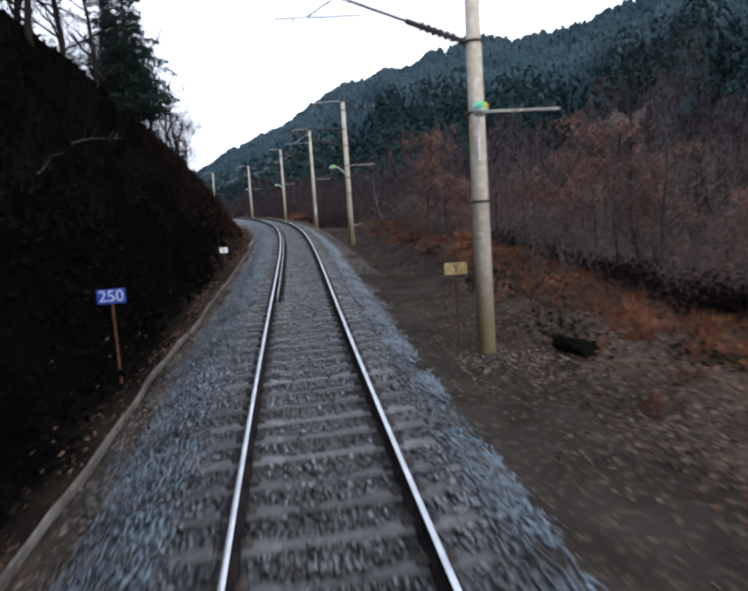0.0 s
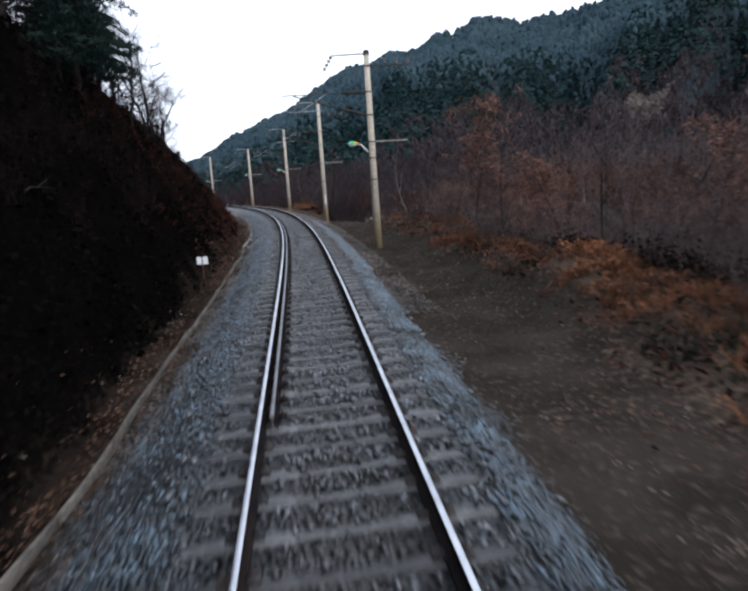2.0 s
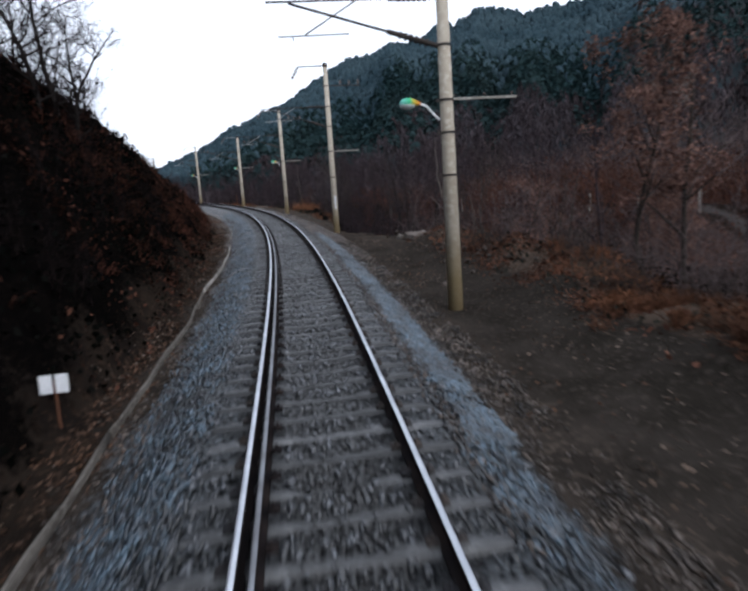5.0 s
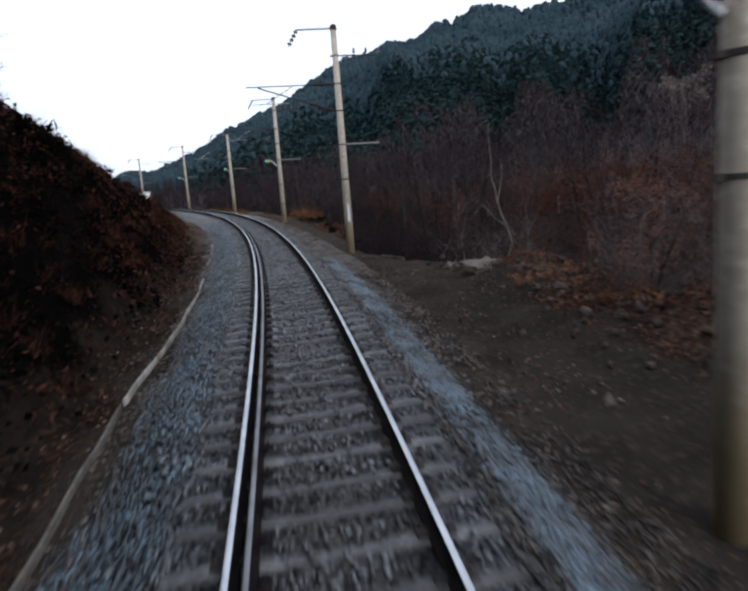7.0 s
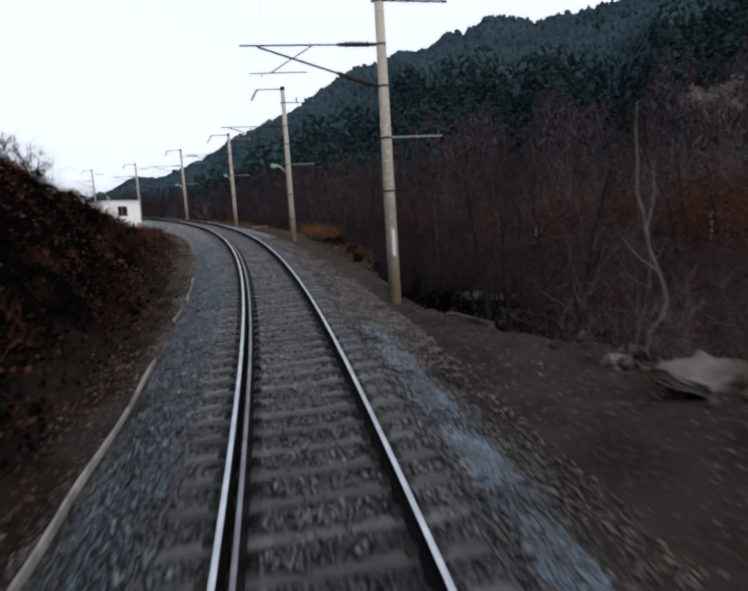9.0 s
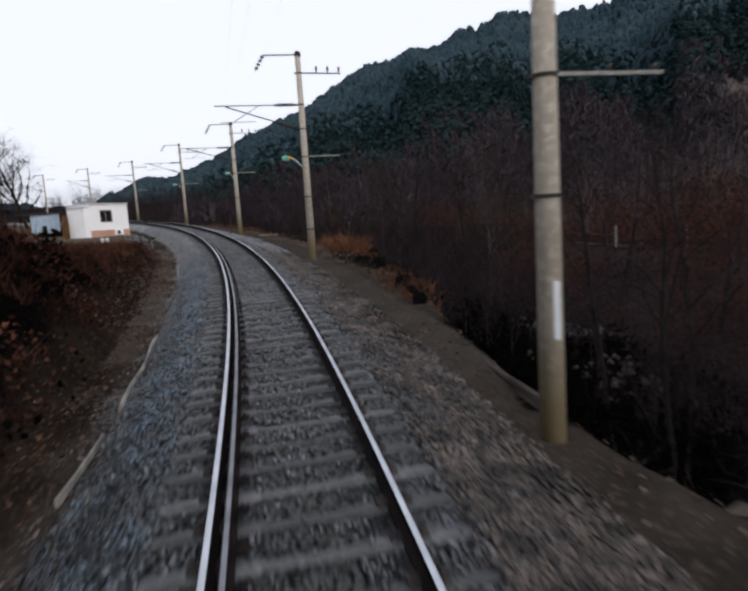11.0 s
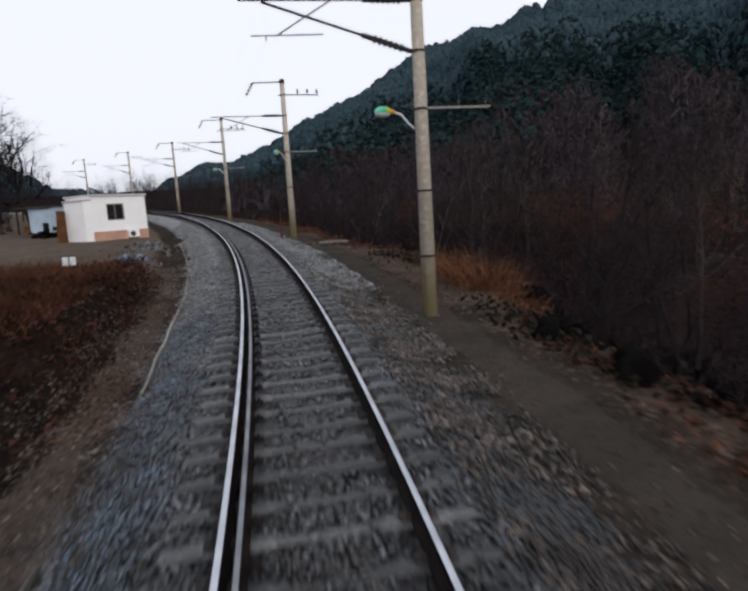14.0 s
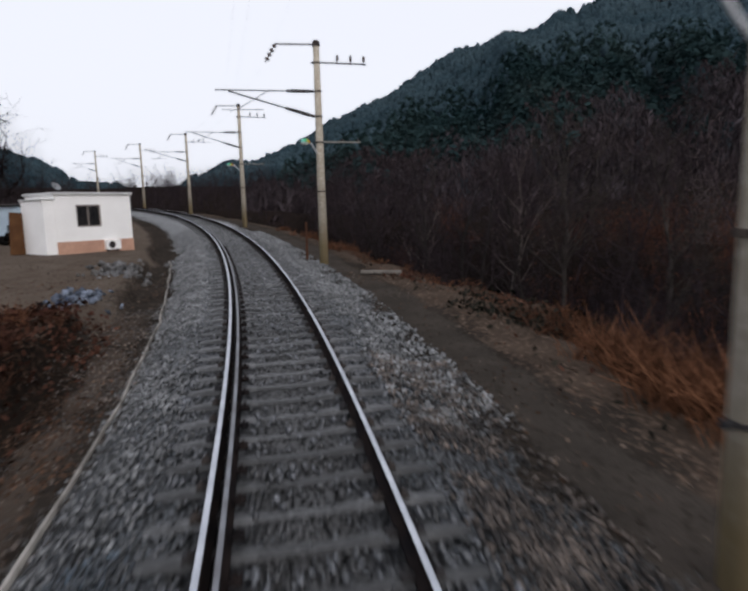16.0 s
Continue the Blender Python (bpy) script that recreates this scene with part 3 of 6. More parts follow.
def pole_base(kind, top, wires, tie, strut, low, rings):
    """A concrete catenary pole with its brackets at the heights given; x points away from the track."""
    t = thing("catenary_pole", Matrix(), "tapered grey-brown concrete catenary pole with iron brackets", "pole", "catenary poles along the line")
    bm = bmesh.new()
    bmesh.ops.create_cone(bm, cap_ends=True, segments=20, radius1=0.168, radius2=0.115, depth=top + 0.44, matrix=Matrix.Translation((0, 0, (top - 0.56) / 2)))
    for f in bm.faces:
        f.smooth = len(f.verts) == 4
    part("shaft", bm, M_POLE, t)
    bm = bmesh.new()
    rod(bm, (0, 0, top - 0.22), (0, 0, top - 0.06), 0.145, 0.128, 16)
    ball(bm, (0, 0, top - 0.06), 0.12, (1, 1, 0.5))
    part("cap", bm, M_IRON, t, "dark iron cap")
    for z in (*rings, low, strut, tie, wires):
        bm = bmesh.new()
        r = 0.166 - 0.0058 * z + 0.014
        rod(bm, (0, 0, z - 0.024), (0, 0, z + 0.024), r, r, 18)
        box(bm, (0.10, 0.07, 0.06), (-r - 0.02, 0, z))
        part("band", bm, M_IRON, t, "dark iron clamp band")
    # the feeder's short arm at the top
    bm = bmesh.new()
    rod(bm, (-0.1, 0, top - 0.16), (-1.5, 0, top - 0.21), 0.035)
    arm = part("feeder_arm", bm, M_STEEL, t)
    bm = bmesh.new()
    for q in range(4):
        p0 = Vector((-1.5, 0, top - 0.26)) + Vector((-0.09, 0, -0.15)) * q
        rod(bm, p0, p0 + Vector((-0.025, 0, -0.045)), 0.085, 0.09, 12)
        rod(bm, p0, p0 + Vector((-0.09, 0, -0.15)), 0.02, None, 6)
    part("insulator", bm, M_PORCELAIN, arm, "brown porcelain suspension insulator")
    # cross arms on the far side, with pin insulators
    for z, n, length, mat in ((wires, 3, 1.75, M_IRON), (low, 2, 1.45, M_CONCRETE)):
        bm = bmesh.new()
        box(bm, (length, 0.05, 0.05), (0.12 + length / 2, 0, z + 0.02), 0.008)
        arm = part("cross_arm", bm, mat, t)
        for q in range(n):
            bm = bmesh.new()
            x = 0.12 + length - 0.10 - q * (0.5 if n == 3 else 0.62)
            if n == 3:
                rod(bm, (x, 0, z - 0.03), (x, 0, z + 0.14), 0.018, None, 6)
                rod(bm, (x, 0, z + 0.12), (x, 0, z + 0.26), 0.058, 0.045, 10)
                ball(bm, (x, 0, z + 0.27), 0.048, (1, 1, 1), 8, 6)
            else:
                rod(bm, (x, 0, z + 0.03), (x, 0, z + 0.09), 0.010, None, 6)
                ball(bm, (x, 0, z + 0.10), 0.028, (1, 1, 1.3), 8, 6)
            part("insulator", bm, M_PORCELAIN, arm)
    # the cantilever that carries the wires over the track
    bm = bmesh.new()
    rod(bm, (-0.15, 0, tie), (-1.15, 0, tie - 0.01), 0.05)
    for q in range(6):
        rod(bm, (-0.35 - q * 0.11, 0, tie), (-0.40 - q * 0.11, 0, tie), 0.075, None, 12)
    rod(bm, (-1.15, 0, tie - 0.01), (-3.65, 0, tie - 0.04), 0.022)
    part("top_tie", bm, M_IRON, t)
    lift = (tie - 0.07 - strut) / 3.05
    bm = bmesh.new()
    rod(bm, (-0.15, 0, strut), (-1.2, 0, strut + 1.05 * lift), 0.055)
    for q in range(6):
        a = Vector((-0.35 - q * 0.11, 0, strut + (0.20 + q * 0.11) * lift))
        rod(bm, a, a + Vector((-0.05, 0, 0.05 * lift)), 0.078, None, 12)
    rod(bm, (-1.2, 0, strut + 1.05 * lift), (-3.2, 0, tie - 0.07), 0.028)
    part("diagonal_strut", bm, M_IRON, t)
    bm = bmesh.new()
    rod(bm, (-1.8, 0, tie - 0.02), (-2.9, 0, tie - 0.68), 0.018)
    rod(bm, (-2.0, 0, tie - 0.68), (-3.45, 0, tie - 0.71), 0.016)
    rod(bm, (-3.15, 0, tie - 0.70), (-3.15, 0, tie - 0.80), 0.014)
    part("steady_arm", bm, M_STEEL, t)
    if kind:
        near = kind == 2
        face = Matrix.Rotation(radians(78 if near else 40 if kind == 3 else 0), 4, "Z")
        far = 0.0 if near else 0.2
        bm = bmesh.new()
        pts = [Vector(q) for q in ((-0.165, 0, low - 0.85 if near else low - 0.40), (-0.27 - far * 0.15, 0, low - 0.28), (-0.36 - far * 0.45, 0, low - 0.10), (-0.46 - far, 0, low - 0.03))]
        for a, c in zip(pts, pts[1:]):
            rod(bm, face @ a, face @ c, 0.024)
        arm = part("lamp_arm", bm, M_LETTER, t, "white tubular lamp arm")
        bm = bmesh.new()
        ball(bm, (-0.64 - far, 0, low - 0.03), 0.15, (1.25, 0.9, 0.72), 16, 10)
        rod(bm, (-0.50 - far, 0, low - 0.03), (-0.38 - far, 0, low - 0.05), 0.07, 0.035, 12)
        bmesh.ops.transform(bm, matrix=face, verts=bm.verts)
        part("lamp_hood", bm, M_LAMP, arm, "green lamp hood with an orange neck")
        bm = bmesh.new()
        ball(bm, (-0.65 - far, 0, low - 0.08), 0.145, (1.18, 0.88, 0.62), 16, 10)
        bmesh.ops.transform(bm, matrix=face, verts=bm.verts)
        part("lamp_glass", bm, M_GLASSWARE, arm, "pale glass lamp bowl")
    return t


def lamp_material():
    m = material("green_and_orange_lamp_paint", (0.10, 0.42, 0.33), (0.08, 0.36, 0.28), rough=0.4, bump=0.0)
    n, l = m.node_tree.nodes, m.node_tree.links
    tc, sep, ramp = n.new("ShaderNodeTexCoord"), n.new("ShaderNodeSeparateXYZ"), n.new("ShaderNodeValToRGB")
    l.new(tc.outputs["Generated"], sep.inputs[0])
    l.new(sep.outputs["X"], ramp.inputs["Fac"])
    e = ramp.color_ramp.elements
    e[0].position, e[0].color = 0.0, (0.22, 0.60, 0.55, 1)
    e[1].position, e[1].color = 1.0, (0.70, 0.22, 0.04, 1)
    for p, c in ((0.45, (0.06, 0.42, 0.20, 1)), (0.65, (0.45, 0.40, 0.06, 1))):
        k = e.new(p)
        k.color = c
    l.new(ramp.outputs[0], n["Principled BSDF"].inputs["Base Color"])
    return m


M_LAMP = lamp_material()
POLES = [  # way along the line, offset, height of the foot, lamp; heights of top, wire arm, tie, strut, lower arm and rings
    (50.65, 3.34, -0.40, 2, (8.66, 7.75, 6.70, 5.53, 4.30, (2.72,))),
    (74.92, 3.33, -0.36, 1, (8.18, 7.50, 6.46, 5.50, 4.38, (3.70, 2.80))),
    (95.50, 3.29, -0.74, 0, (9.24, 8.02, 6.94, 5.88, 4.54, (3.14,))),
    (115.05, 3.31, -0.58, 1, (8.97, 8.04, 6.74, 5.72, 4.54, (2.82, 1.40))),
    (133.71, 2.93, -0.34, 3, (7.96, 7.16, 6.16, 5.27, 4.34, (2.55,))),
    (154.50, 2.80, -0.38, 1, (8.35, 7.45, 6.40, 5.40, 4.25, (2.65,))),
    (175.63, 2.75, -0.25, 0, (8.00, 7.10, 6.10, 5.20, 4.10, (2.60,))),
    (194.87, 3.0, -0.36, 0, (8.40, 7.50, 6.45, 5.40, 4.25, (2.65,))),
    (211.41, 3.06, -0.38, 0, (8.40, 7.50, 6.45, 5.40, 4.25, (2.65,)))]
for s, d, z, lamp, heights in POLES:
    pole = pole_base(lamp, *heights)
    pole.matrix_world = at(s, d, z)
    if s == 95.50:
        part("paint_mark", box(bmesh.new(), (0.085, 0.03, 0.72), (0.01, -0.150, 1.75), 0.006, Matrix.Rotation(radians(-0.4), 4, "X")), M_LETTER, pole, "chipped white paint mark")


# ---- wires ----
def wire(name, points, r, parent_label):
    pts = np.asarray(points, float)
    c = bpy.data.curves.new(name, "CURVE")
    c.dimensions, c.bevel_depth, c.bevel_resolution = "3D", r, 1
    sp = c.splines.new("POLY")
    sp.points.add(len(pts) - 1)
    sp.points.foreach_set("co", np.concatenate([pts, np.ones((len(pts), 1))], 1).ravel())
    c.materials.append(M_IRON)
    return tagged(new(name, c), parent_label, "wire")


def strung(offset, which, drop, sag, name, label, r):
    ends = [(s, d + offset, z + heights[which] + drop) for s, d, z, lamp, heights in POLES]
    pts = []
    for (s1, d1, z1), (s2, d2, z2) in zip(ends, ends[1:]):
        p1, p2 = place(s1, d1, z1), place(s2, d2, z2)
        for u in np.linspace(0, 1, 9)[:-1]:
            p = p1 * (1 - u) + p2 * u
            p[2] -= 4 * sag * u * (1 - u)
            pts.append(p)
    pts.append(place(*ends[-1]))
    wire(name, pts, r, label)


strung(-3.15, 2, -0.80, 0.02, "contact_wire", "thin grey copper contact wire over the track", 0.0007)
strung(-3.3, 2, -0.04, 0.22, "messenger_wire", "thin grey messenger wire above the contact wire", 0.0007)
strung(-1.86, 0, -0.86, 0.3, "feeder_wire", "thin grey feeder wire hung from the pole arms", 0.0007)


# ---- branches, leaves and stones as arrays ----
def prisms(a, b, ra, rb, k=3):
    """Tapered k-sided sticks from the arrays of their ends and radii."""
    a, b = np.asarray(a, float), np.asarray(b, float)
    d = b - a
    d /= np.linalg.norm(d, axis=1, keepdims=True) + 1e-9
    ref = np.where(np.abs(d[:, 2:3]) > 0.9, [[1.0, 0, 0]], [[0, 0, 1.0]])
    u = np.cross(d, ref)
    u /= np.linalg.norm(u, axis=1, keepdims=True) + 1e-9
    w = np.cross(d, u)
    ang = np.arange(k) * 2 * np.pi / k
    ring = u[:, None] * np.cos(ang)[None, :, None] + w[:, None] * np.sin(ang)[None, :, None]
    va = a[:, None] + ring * np.asarray(ra)[:, None, None]
    vb = b[:, None] + ring * np.asarray(rb)[:, None, None]
    n = len(a)
    verts = np.concatenate([va, vb], 1).reshape(-1, 3)
    i = np.arange(n)[:, None] * 2 * k
    j = np.arange(k)[None]
    q = np.stack([i + j, i + (j + 1) % k, i + k + (j + 1) % k, i + k + j], -1).reshape(-1, 4)
    return verts, q


def stems(r, start, way, length, bits, bend_, radius, lift=0.0):
    """One wandering shoot: its nodes and radii."""
    p, w = np.array(start, float), np.array(way, float)
    nodes, radii = [p.copy()], [radius]
    for i in range(bits):
        w = w + r.normal(0, bend_, 3) + [0, 0, lift]
        w /= np.linalg.norm(w)
        p = p + w * length / bits
        nodes.append(p.copy())
        radii.append(radius * (1 - 0.8 * (i + 1) / bits))
    return nodes, radii


def grow(seed, height, radius, limbs, twigs, fine, start=0.25, spread=0.9, lean=0.08):
    """A bare tree: (trunk sticks, crown sticks, tips), each stick a row of two ends and two radii."""
    r = np.random.default_rng(seed)
    trunk, crown, tips = [], [], []

    def add(store, nodes, radii):
        for i in range(len(nodes) - 1):
            store.append((*nodes[i], *nodes[i + 1], radii[i], radii[i + 1]))

    tn, tr = stems(r, (0, 0, -0.3), (r.normal(0, lean), r.normal(0, lean), 1), height + 0.3, 8, 0.09, radius, 0.05)
    add(trunk, tn, tr)
    for i in range(limbs):
        f = start + (0.97 - start) * (i + r.random()) / limbs
        k = min(int(f * 8), 7)
        u = f * 8 - k
        p = np.array(tn[k]) * (1 - u) + np.array(tn[k + 1]) * u
        az = r.random() * 2 * np.pi
        way = np.array([np.cos(az) * spread, np.sin(az) * spread, 0.55 + 0.5 * r.random()])
        ln = height * (0.5 - 0.32 * f) * (0.7 + 0.6 * r.random())
        ln_n, ln_r = stems(r, p, way, ln, 5, 0.16, max(tr[k] * 0.45, 0.012), 0.07)
        add(trunk, ln_n[:3], ln_r[:3])
        add(crown, ln_n[2:], ln_r[2:])
        for j in range(twigs):
            q = r.integers(1, 6)
            w2 = way / np.linalg.norm(way) * 0.7 + r.normal(0, 0.7, 3) + [0, 0, 0.25]
            t_n, t_r = stems(r, ln_n[q], w2, ln * (0.25 + 0.35 * r.random()), 3, 0.22, 0.009, 0.05)
            add(crown, t_n, np.maximum(t_r, 0.003))
            tips.append(t_n[-1])
            for m in range(fine):
                w3 = w2 / np.linalg.norm(w2) + r.normal(0, 0.6, 3)
                f_n, f_r = stems(r, t_n[r.integers(1, 4)], w3, ln * 0.16 + 0.12, 2, 0.2, 0.005)
                add(crown, f_n, np.maximum(f_r, 0.0025))
                tips.append(f_n[-1])
    return np.array(trunk), np.array(crown), np.array(tips)


def sticks(rows, k=3, thick=1.0):
    return prisms(rows[:, :3], rows[:, 3:6], rows[:, 6] * thick, rows[:, 7] * thick, k)


def spikes(rows, thick=1.0):
    """Thin twigs: three-sided, running out to a point a little past their end."""
    v, q = prisms(rows[:, :3], rows[:, 3:6], rows[:, 6] * thick, rows[:, 7] * thick, 3)
    v = v.reshape(-1, 6, 3)
    tip = v[:, 3:].mean(1)
    tip = tip + 0.12 * (tip - v[:, :3].mean(1))
    v = np.concatenate([v[:, :3], tip[:, None]], 1)
    i = np.arange(len(v))[:, None, None] * 4
    f = i + np.array([(0, 1, 3), (1, 2, 3), (2, 0, 3)])[None]
    return v.reshape(-1, 3), f.reshape(-1, 3)


def halves(f):
    """Four-sided faces cut into triangles."""
    return f if f.shape[1] == 3 else np.stack([f[:, [0, 1, 2]], f[:, [0, 2, 3]]], 1).reshape(-1, 3)


def flakes(points, r, size, per=2, jitter=0.12, aspect=0.55, flat=False):
    """Small bent leaves round the points."""
    p = np.repeat(points, per, 0) + r.normal(0, jitter, (len(points) * per, 3)) * ([1, 1, 0.0] if flat else [1, 1, 1])
    n = len(p)
    u = r.normal(0, 1, (n, 3))
    if flat:
        u[:, 2] *= 0.25
    u /= np.linalg.norm(u, axis=1, keepdims=True)
    w = np.cross(u, r.normal(0, 1, (n, 3)) * ([0.25, 0.25, 1] if flat else [1, 1, 1]))
    w /= np.linalg.norm(w, axis=1, keepdims=True)
    sz = size * (0.6 + 0.8 * r.random((n, 1)))
    up = np.cross(u, w) * sz * 0.25
    v = np.stack([p - u * sz, p + w * sz * aspect + up, p + u * sz, p - w * sz * aspect + up], 1).reshape(-1, 3)
    return v, np.arange(4 * n).reshape(-1, 4)


def merge(pieces):
    vs, fs, base = [], [], 0
    if len({f.shape[1] for v, f in pieces}) > 1:
        pieces = [(v, halves(f)) for v, f in pieces]
    for v, f in pieces:
        vs.append(v)
        fs.append(f + base)
        base += len(v)
    return np.concatenate(vs), np.concatenate(fs)


def scatter(template, spots, turns, sizes):
    """Copies of one set of faces at many spots, in one mesh."""
    v, f = template
    c, s_ = np.cos(turns), np.sin(turns)
    x = v[None, :, 0] * c[:, None] - v[None, :, 1] * s_[:, None]
    y = v[None, :, 0] * s_[:, None] + v[None, :, 1] * c[:, None]
    w = np.stack([x, y, np.broadcast_to(v[None, :, 2], x.shape)], -1) * sizes[:, None, None] + spots[:, None]
    faces = f[None] + (np.arange(len(spots)) * len(v))[:, None, None]
    return w.reshape(-1, 3), faces.reshape(-1, f.shape[1])


def on_land(s, d, sink=0.0):
    return place(s, d, land(s, d) - sink)


# ---- trees that stand singly ----
def tree_of(name, label, category, group, seed, height, radius, limbs, twigs, fine, bark, twig_mat, leaf=None, leaf_per=0, leaf_size=0.06, thick=1.5, **how):
    t = thing(name, Matrix(), label, category, group)
    trunk, crown, tips = grow(seed, height, radius, limbs, twigs, fine, **how)
    v, f = sticks(trunk, 7)
    new("trunk", mesh_from("trunk", v, f, bark, True)).parent = t
    v, f = spikes(crown, thick)
    idx = np.zeros(len(f), int)
    mats = [twig_mat]
    if leaf:
        lr = np.random.default_rng(seed + 100)
        held = waves(tips[:, 0] + 40, tips[:, 1] * 0.7 + tips[:, 2] + 20, 0.9) > -0.05
        lv, lf = flakes(tips[held], lr, leaf_size, leaf_per, 0.10)
        lf = halves(lf)
        idx = np.concatenate([idx, np.ones(len(lf), int)])
        v, f = merge([(v, f), (lv, lf)])
        mats.append(leaf)
    new("crown", mesh_from("crown", v, f, mats, False, idx)).parent = t
    return t


def stand(ob, s, d, turn, size=1.0, sink=0.1, first_one=False):
    x, y, z = on_land(s, d, sink)
    m = pose(x, y, z, 0, 0, turn)
    if first_one:
        ob.matrix_world = m @ Matrix.Scale(size, 4)
        return ob
    c = copy_thing(ob, m)
    c.scale = (size, size, size)
    return c


rt = np.random.default_rng(21)
bare = [tree_of("bare_tree", "leafless grey-brown young tree on the verge", "tree", "leafless trees beside the line", 40 + i, h, r, 13, 6, 3, bark, M_TWIG) for i, (h, r, bark) in enumerate([(6.0, 0.06, M_BARK), (7.5, 0.085, M_GREY_BARK), (5.0, 0.05, M_GREY_BARK), (8.5, 0.10, M_BARK)])]
oak = [tree_of("oak_tree", "small oak with withered russet leaves on the verge", "tree", "oaks with withered leaves", 60 + i, h, r, 14, 7, 2, M_BARK, M_TWIG, M_OAK_LEAF, 22, 0.050, start=0.35) for i, (h, r) in enumerate([(5.5, 0.08), (6.5, 0.09)])]
alder = [tree_of("alder_tree", "dark leafless alder above the stream", "tree", "leafless alders above the stream", 50 + i, h, r, 14, 7, 3, M_ALDER_BARK, M_ALDER_TWIG) for i, (h, r) in enumerate([(6.5, 0.075), (8.0, 0.09), (5.0, 0.06)])]
birch = tree_of("birch_tree", "slender pale-barked leafless birch above the stream", "tree", "", 77, 6.6, 0.042, 9, 5, 2, M_PALE_BARK, M_TWIG, start=0.4, lean=0.03)
for i, (s, d, size) in enumerate(((129.25, 7.9, 0.9), (134.2, 10.6, 1.05), (140.7, 10.1, 0.95), (134.7, 7.6, 0.7), (90.6, 8.0, 0.6), (97.0, 11.5, 0.9))):
    stand(birch, s, d, 70 * i, size, 0.1, i == 0)


def crooked_birch(s, d, foot):
    """A bent, forked birch: each limb runs through (sideways, height) places over the rails' height."""
    x, y, z = place(s, d, 0.0)
    t = thing("birch_tree", pose(x, y, z, 0, 0, -18), "crooked pale-barked birch with a forked leafless stem", "tree")
    limbs = (("trunk", 0.050, 0.036, ((-0.35, foot), (-0.3, -1.9), (-0.2, -1.1), (0.07, -0.7), (0.19, -0.34), (0.11, 0.1), (0.0, 0.42), (-0.18, 0.85), (-0.30, 1.28))),
             ("stem", 0.034, 0.012, ((-0.30, 1.28), (-0.37, 1.75), (-0.48, 2.15), (-0.44, 2.7), (-0.52, 3.5), (-0.48, 4.1))),
             ("stem", 0.028, 0.010, ((-0.30, 1.25), (-0.18, 1.75), (-0.07, 2.2), (-0.10, 2.8))),
             ("bough", 0.026, 0.010, ((0.02, 0.35), (-0.42, 0.68), (-0.85, 1.2))))
    r = np.random.default_rng(17)
    twigs = []
    for name, r0, r1, pts in limbs:
        n = np.array([(a, 0.06 * np.sin(3 * h), h) for a, h in pts])
        rad = np.linspace(r0, r1, len(n))
        v, f = sticks(np.array([(*n[k], *n[k + 1], rad[k], rad[k + 1]) for k in range(len(n) - 1)]), 7)
        new(name, mesh_from(name, v, f, M_PALE_BARK, True)).parent = t
        if name != "trunk":
            for k in range(16):
                q = r.uniform(0.2, 1.0) * (len(n) - 1)
                start = n[int(q)] if q >= len(n) - 1 else n[int(q)] + (n[int(q) + 1] - n[int(q)]) * (q % 1)
                m, mr = stems(r, start, (r.normal(0, 0.7), r.normal(0, 0.7), 0.6), 0.55, 3, 0.15, 0.007)
                twigs += [(*m[c], *m[c + 1], mr[c], mr[c + 1]) for c in range(3)]
    v, f = spikes(np.array(twigs), 1.3)
    new("crown", mesh_from("crown", v, f, M_TWIG)).parent = t


crooked_birch(91.6, 8.5, float(land(91.6, 8.5)) - 0.1)
seen_first = set()
SPOTS = []
OAKS = [(75.5, 8.4), (69.5, 9.2), (86.0, 10.1), (79.0, 11.5), (65.0, 11.5), (60.0, 10.2)]
for s in np.arange(52, 150, 1.35):
    edge = max(float(brink_of(s)) + 0.9, 7.6 if s < 88 else 9.0 if 96 < s < 112 else 6.2)
    SPOTS.append((s + rt.normal(0, 0.6), edge + 0.4 + abs(rt.normal(0, 2.2))))
for s, d in OAKS + SPOTS:
    leafy = (s, d) in OAKS or (rt.random() < 0.03 and s < 90)
    pool = oak if leafy else (bare if s < 94 else alder)
    t = pool[rt.integers(len(pool))]
    stand(t, s, d, rt.random() * 360, (0.7 + 0.5 * rt.random()) * (1.05 if (s, d) in OAKS else 0.75 if s < 95 else 1.0), 0.1, t.name not in seen_first)
    seen_first.add(t.name)


ash = tree_of("ash_tree", "tall pale grey leafless tree beyond the stream", "tree", "tall trees beyond the stream", 131, 10.0, 0.10, 16, 9, 3, M_GREY_BARK, M_BARK, thick=2.4, start=0.3, spread=0.8)
for i, (s, d, size) in enumerate(((133.0, 13.0, 0.95), (127.0, 12.6, 0.85), (137.5, 16.4, 1.0), (120.0, 15.0, 0.9), (146.0, 12.6, 0.85), (99.0, 13.6, 0.8))):
    stand(ash, s, d, 60 * i, size, 0.1, i == 0)
tall = tree_of("bare_tree", "tall dark leafless tree behind the sheds", "tree", "tall trees behind the sheds", 58, 11.0, 0.22, 24, 12, 5, M_ALDER_BARK, M_SHADE_TWIG, thick=3.6, start=0.18, spread=1.0, lean=0.01)
for i, (s, d, size) in enumerate(((152.0, -11.5, 0.76), (157.0, -15.5, 0.75), (163.0, -18.0, 0.9), (173.0, -15.0, 0.7))):
    stand(tall, s, d, 80 * i, size, 0.1, i == 0)
